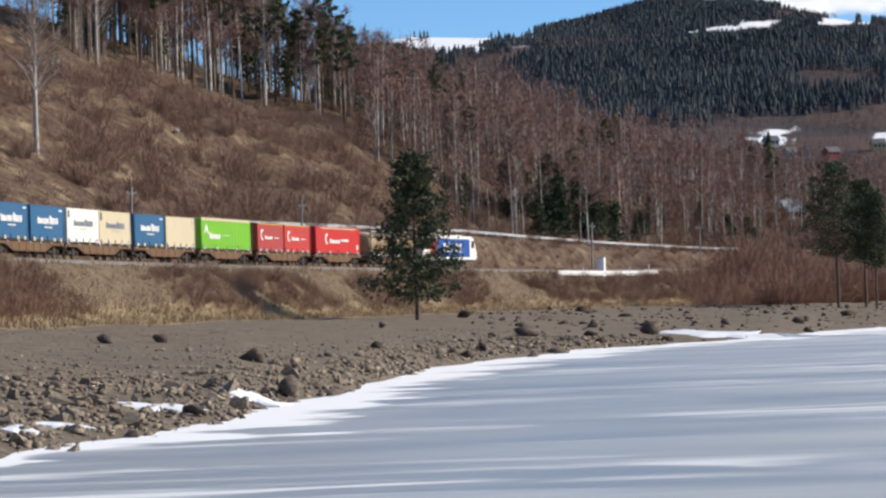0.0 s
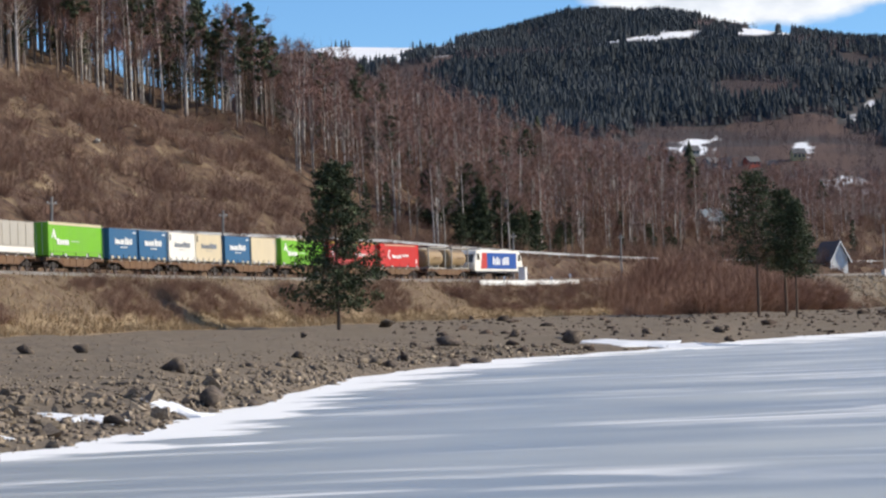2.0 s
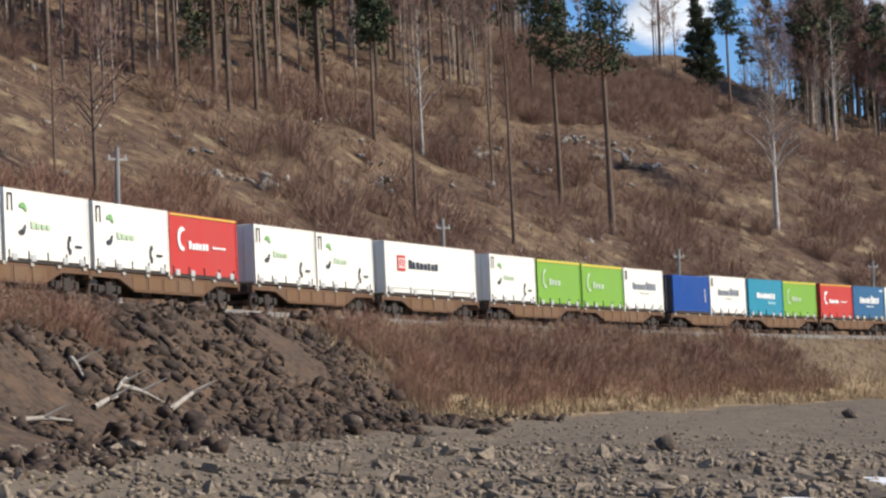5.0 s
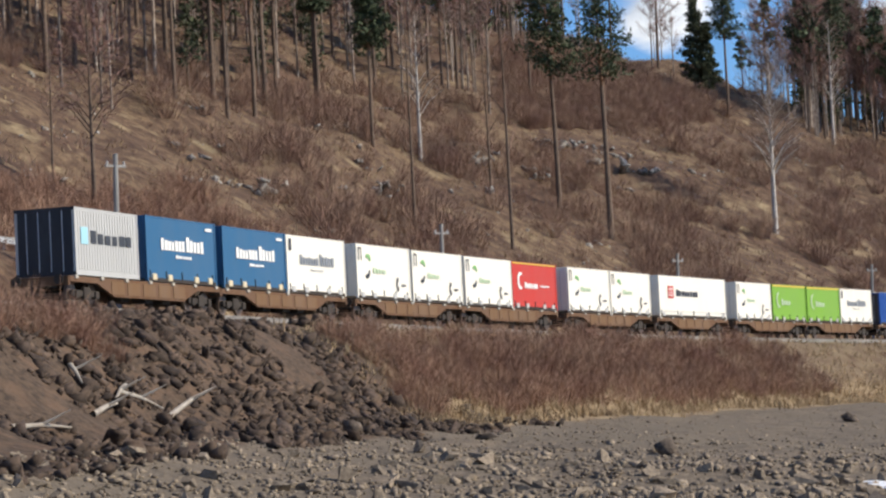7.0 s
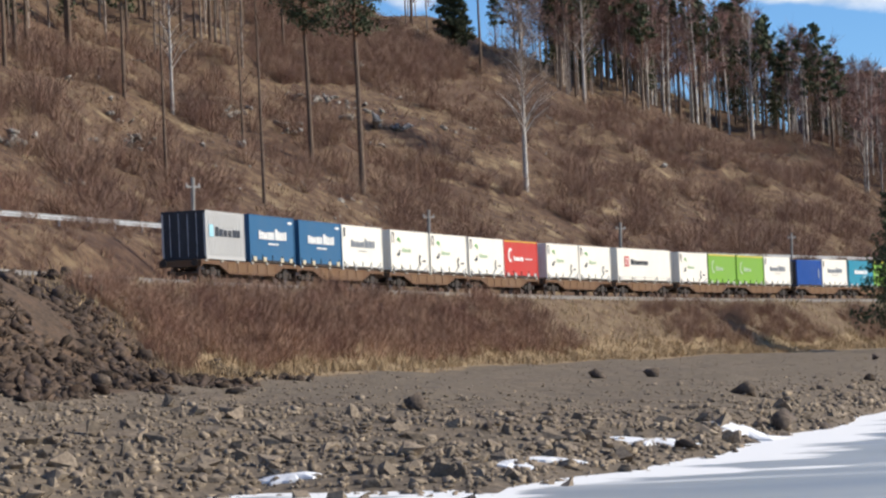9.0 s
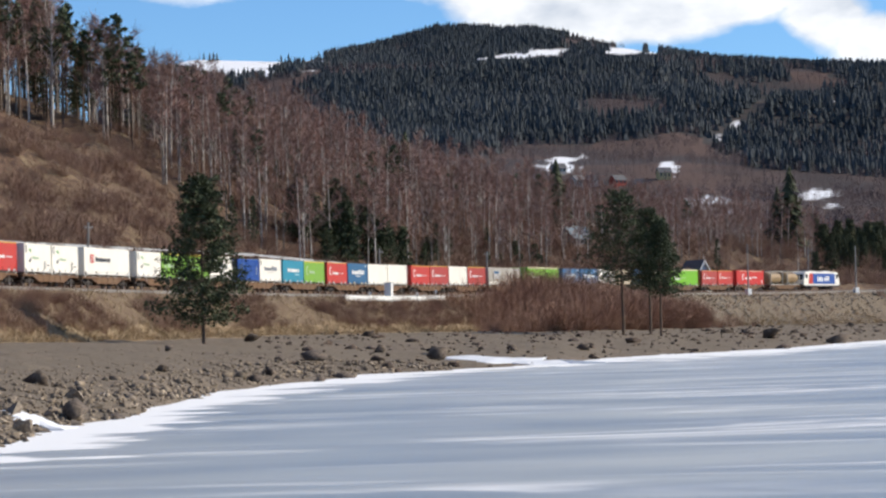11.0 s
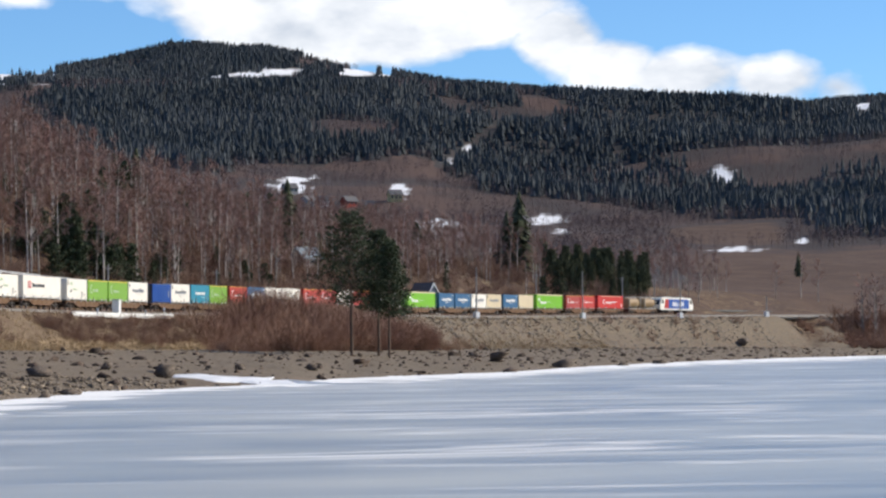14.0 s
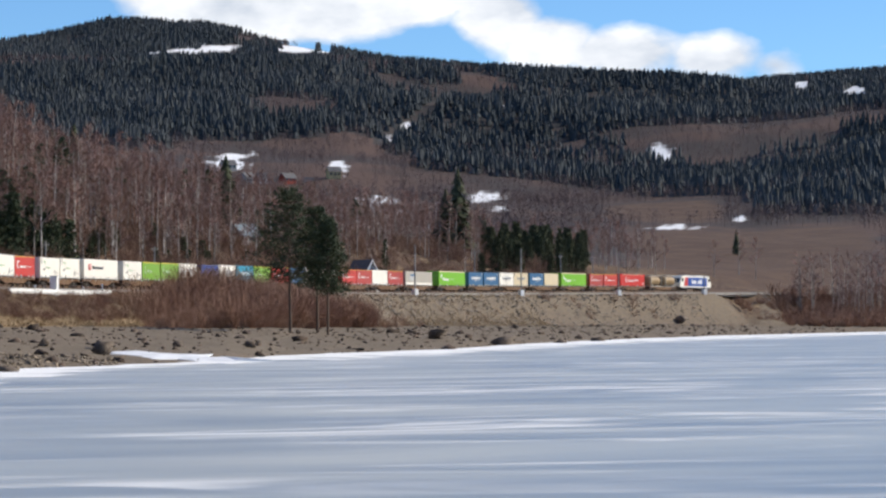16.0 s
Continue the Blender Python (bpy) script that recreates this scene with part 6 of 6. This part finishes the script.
def build_poles():
    wood = material("weathered_pole_wood", [(0.36, 0.35, 0.33), (0.24, 0.23, 0.22)], 3, 0.85, stretch=(1, 1, 0.2))
    first = None
    for az, off, high, lean in ((-17.0, 5, 7.6, 2), (-10.4, 5, 6.6, 2), (-5.64, 5, 6.4, 2), (-1.82, 5, 6.8, 3), (1.66, 5, 7.0, 3), (7.52, 5, 6.4, 2), (9.68, 5, 6.6, 1), (16.17, 6, 8.5, 0), (17.91, 6, 8.2, 0), (18.55, 6, 8.0, 1),
                               (14.99, -3.6, 8.6, 0), (17.11, -3.6, 8.6, 0), (19.08, -3.6, 8.2, 1), (20.82, -3.6, 4.0, 0)):
        s, p = track_at(az, off)
        z = height(*p)
        pole = thing("line_pole", pose(p[0], p[1], z, lean, 0, -math.degrees(float(np.interp(s, TS, TH))) + 60), "weathered grey wooden line pole beside the railway", "pole", "line poles")
        top = high + float(rail_z(s)) - z
        bm = bmesh.new()
        tube(bm, (0, 0, -0.5), (0, 0, top), 0.15, 0.11, 8)
        part("pole", bm, wood, pole)
        if off > 0:
            part("crossarm", boxes((-0.55, 0.55, -0.05, 0.05, top - 0.6, top - 0.5)), wood, pole)
            for x in (-0.45, 0.45):
                part("insulator", tubes(((x, 0, top - 0.5), (x, 0, top - 0.34), 0.05), sides=6), P_LIGHT, pole)
        else:
            part("footing", boxes((-0.45, 0.45, -0.45, 0.45, -0.3, 0.95), bevel=0.04), P_CHALK, pole, "white concrete footing")
    s, p = track_at(7.68, -4.6)
    z = float(rail_z(s)) - 0.45
    cab = thing("signal_cabinet", pose(p[0], p[1], z, 0, 0, -math.degrees(float(np.interp(s, TS, TH)))), "white signalling cabinet beside the track", "cabinet")
    part("housing", boxes((-0.45, 0.45, -0.4, 0.4, -1.2, 1.75), bevel=0.02), P_CHALK, cab)
    part("lid", boxes((-0.52, 0.52, -0.47, 0.47, 1.75, 1.83), bevel=0.02), P_LIGHT, cab)
    duct = thing("cable_duct", Matrix(), "low white cable duct beside the track", "cable duct")
    for a, b in zip(np.arange(s - 18, s + 20, 3.0), np.arange(s - 15, s + 23, 3.0)):
        (x0, y0, h0), (x1, y1, h1) = on_track(a, -4.9), on_track(b - 0.04, -4.9)
        bm = bmesh.new()
        ln = math.hypot(x1 - x0, y1 - y0)
        box(bm, -0.18, 0.18, 0, ln, -0.4, 0.20)
        seg = part("duct_section", bm, P_CHALK, duct)
        seg.matrix_local = pose(x0, y0, float(rail_z(a)) - 0.55, 0, 0, -math.degrees(h0))
    for ds in (-9, 9.5, 17):
        x, y, h = on_track(s + ds, -5.2)
        post = thing("marker_post", pose(x, y, height(x, y)), "short white marker post beside the track", "post", "marker posts")
        part("stake", tubes(((0, 0, -0.3), (0, 0, 1.3), 0.06), sides=6), P_CHALK, post)
        part("cap", boxes((-0.12, 0.12, -0.05, 0.05, 1.0, 1.35)), P_CHALK, post)


def house(name, spot, turn, w, l, wall_h, roof_h, wall, roof, label):
    h = thing(name, Matrix.Translation(spot) @ pose(0, 0, 0, 0, 0, turn), label, "house")
    part("wall", boxes((-l / 2, l / 2, -w / 2, w / 2, -1.5, wall_h)), wall, h)
    o = 0.5
    for x in (-l / 2, l / 2):
        part("gable", prism([(-w / 2, wall_h), (w / 2, wall_h), (0, wall_h + roof_h)], -0.1, 0.1), wall, h).matrix_local = pose(x * 0.99, 0, 0, 0, 0, 90)
    for e in (-1, 1):
        y1, z1 = e * (w / 2 + o), wall_h - o * roof_h / (w / 2)
        pts = [(-l / 2 - o, 0, wall_h + roof_h), (l / 2 + o, 0, wall_h + roof_h), (l / 2 + o, y1, z1), (-l / 2 - o, y1, z1)]
        bm = bmesh.new()
        lo, up = [bm.verts.new(c) for c in pts], [bm.verts.new((c[0], c[1], c[2] + 0.18)) for c in pts]
        bm.faces.new(lo)
        bm.faces.new(up[::-1])
        for k in range(4):
            bm.faces.new((lo[k], up[k], up[(k + 1) % 4], lo[(k + 1) % 4]))
        bmesh.ops.recalc_face_normals(bm, faces=bm.faces[:])
        part("roof", bm, roof, h)
    for k in range(3):
        x = -l / 2 + l * (k + 0.5) / 3
        part("window", boxes((x - 0.6, x + 0.6, -w / 2 - 0.06, -w / 2 + 0.02, wall_h * 0.4, wall_h * 0.8)), P_GLASS, h)
    return h


def build_houses():
    timber = material("white_timber", [(0.72, 0.72, 0.70), (0.62, 0.62, 0.60)], 2, 0.7)
    barn = material("barn_red_timber", [(0.30, 0.05, 0.035), (0.22, 0.04, 0.03)], 2, 0.8)
    ochre = material("yellow_timber", [(0.55, 0.42, 0.20), (0.48, 0.36, 0.17)], 2, 0.8)
    grey = material("grey_timber", [(0.30, 0.29, 0.28), (0.38, 0.36, 0.34)], 2, 0.8)
    slate = material("roof_slate", [(0.09, 0.09, 0.10), (0.14, 0.13, 0.13)], 2, 0.6)
    for az, t, turn, w, l, h, r, wall, label in ((3.72, 0.0968, 10, 11, 26, 5, 5, barn, "red barn on a snowy hilltop field"), (3.45, 0.0966, 30, 9, 12, 5, 4, barn, "red farmhouse on a snowy hilltop field"),
                                                 (13.33, 0.050, 5, 9, 11, 6, 4, ochre, "small yellow house on the far slope"), (10.03, 0.0505, 20, 8, 12, 4, 4, grey, "grey house among far trees"),
                                                 (10.66, 0.0512, -15, 8, 11, 5, 4, timber, "white house on the far slope"), (11.58, 0.0491, 40, 9, 13, 5, 4, grey, "weathered house on the far slope"),
                                                 (11.92, 0.0487, 0, 8, 11, 5, 4, timber, "white house on the far slope"), (12.4, 0.0489, 25, 9, 12, 5, 4, barn, "dark red house on the far slope"),
                                                 (11.2, 0.0535, 15, 9, 12, 5, 4, grey, "grey farm building on the far slope"), (12.8, 0.0475, -20, 8, 10, 4, 4, ochre, "pale house on the far slope")):
        house("house", bearing(az, t, 700), turn, w * 0.62, l * 0.62, h * 0.62, r * 0.62, wall, slate, label)
    s, p = track_at(13.9, 9.5)
    h = math.degrees(float(np.interp(s, TS, TH)))
    z = 3 + 0.0216 * math.hypot(*p) - 6.2
    shed = house("shelter_hut", Vector((p[0], p[1], z)), 112, 3.8, 5.0, 3.2, 3.0, timber, slate, "small steep-roofed hut with white bargeboards behind the track")
    for e in (-1, 1):
        part("bargeboard", prism([(0, 6.35), (e * 2.4, 2.58), (e * 2.4, 2.2), (0, 5.95)], 0, 0.12), P_CHALK, shed, "white bargeboard").matrix_local = pose(-3.02, 0, 0, 0, 0, 90)
    s, p = track_at(11.5, 34)
    house("house", Vector((p[0], p[1], height(*p))), 30, 3.4, 4.2, 2.0, 1.8, grey, material("blue_grey_roof", [(0.13, 0.17, 0.21), (0.19, 0.23, 0.27)], 2, 0.7), "grey house with blue-grey roof among birches")


def build_driftwood():
    for k, (a0, t0, a1, t1) in enumerate(((-18.05, 0.022, -17.75, 0.016), (-17.56, 0.0067, -17.0, 0.0085), (-17.05, 0.012, -16.15, 0.0035), (-16.05, 0.003, -15.15, 0.0100), (-16.9, 0.0135, -17.1, 0.0066), (-19.2, 0.002, -18.0, 0.0005))):
        p = bearing(a0, t0)
        q = bearing(a1, t1)
        if (p - q).length > 9:
            q = p + (q - p).normalized() * 5
        log = thing("dead_branch", Matrix.Translation(p), "bleached dead branch lying on the bank", "branch", "driftwood")
        e = q - p
        mid = e * 0.5 + Vector((0, 0, 0.25))
        v, f = limb([(0, 0, 0.1), tuple(mid), (e.x, e.y, e.z + 0.25)], [0.11, 0.08, 0.03], 6)
        joined("stem", [(v, f, M_DEAD)], log)
        v, f = limb([tuple(mid), tuple(mid + Vector((0.8, 0.3, 0.4)))], [0.06, 0.015], 5)
        joined("side_branch", [(v, f, M_DEAD)], log)


def build_snow_patches():
    """Leftover snow lying among the stones at the lake's edge."""
    for k, (az, t, w, l) in enumerate(((-1.3, -0.0315, 1.5, 0.7), (0.6, -0.0305, 1.3, 0.8), (-3.3, -0.0375, 0.8, 0.4), (-8.6, -0.0392, 0.9, 0.3), (-4.1, -0.0385, 0.6, 0.35), (22.9, -0.0012, 5, 1), (10.3, -0.0125, 7, 2))):
        p = bearing(az, t)
        bm = bmesh.new()
        rng = random.Random(k)
        ring = []
        for j in range(26):
            a = j * math.tau / 26
            r = 0.5 + 0.75 * rng.random()
            ring.append((w * r * math.cos(a), l * 2.2 * r * math.sin(a)))
        c = bm.verts.new((0, 0, 0.12))
        turn = radians(-az)
        rows = []
        for f, up in ((0.55, 0.10), (0.9, 0.05), (1.0, -0.2)):
            row = []
            for x, y in ring:
                wx, wy = x * f * math.cos(turn) - y * f * math.sin(turn), x * f * math.sin(turn) + y * f * math.cos(turn)
                row.append(bm.verts.new((wx, wy, max(height(p.x + wx, p.y + wy), 0.0) - p.z + up)))
            rows.append(row)
        for j in range(26):
            i = (j + 1) % 26
            bm.faces.new((c, rows[0][j], rows[0][i]))
            for a, b in ((0, 1), (1, 2)):
                bm.faces.new((rows[a][j], rows[b][j], rows[b][i], rows[a][i]))
        me = bpy.data.meshes.new("snow_patch")
        bm.to_mesh(me)
        bm.free()
        me.materials.append(M_SNOW)
        ob = new("snow_patch", me)
        ob.location = p
        tagged(ob, "thin patch of old snow among beach stones", "snow patch", "snow patches")


build_trees()
build_stones()
build_shrubs()
build_forests()
build_poles()
build_houses()
build_driftwood()
build_snow_patches()


motions()
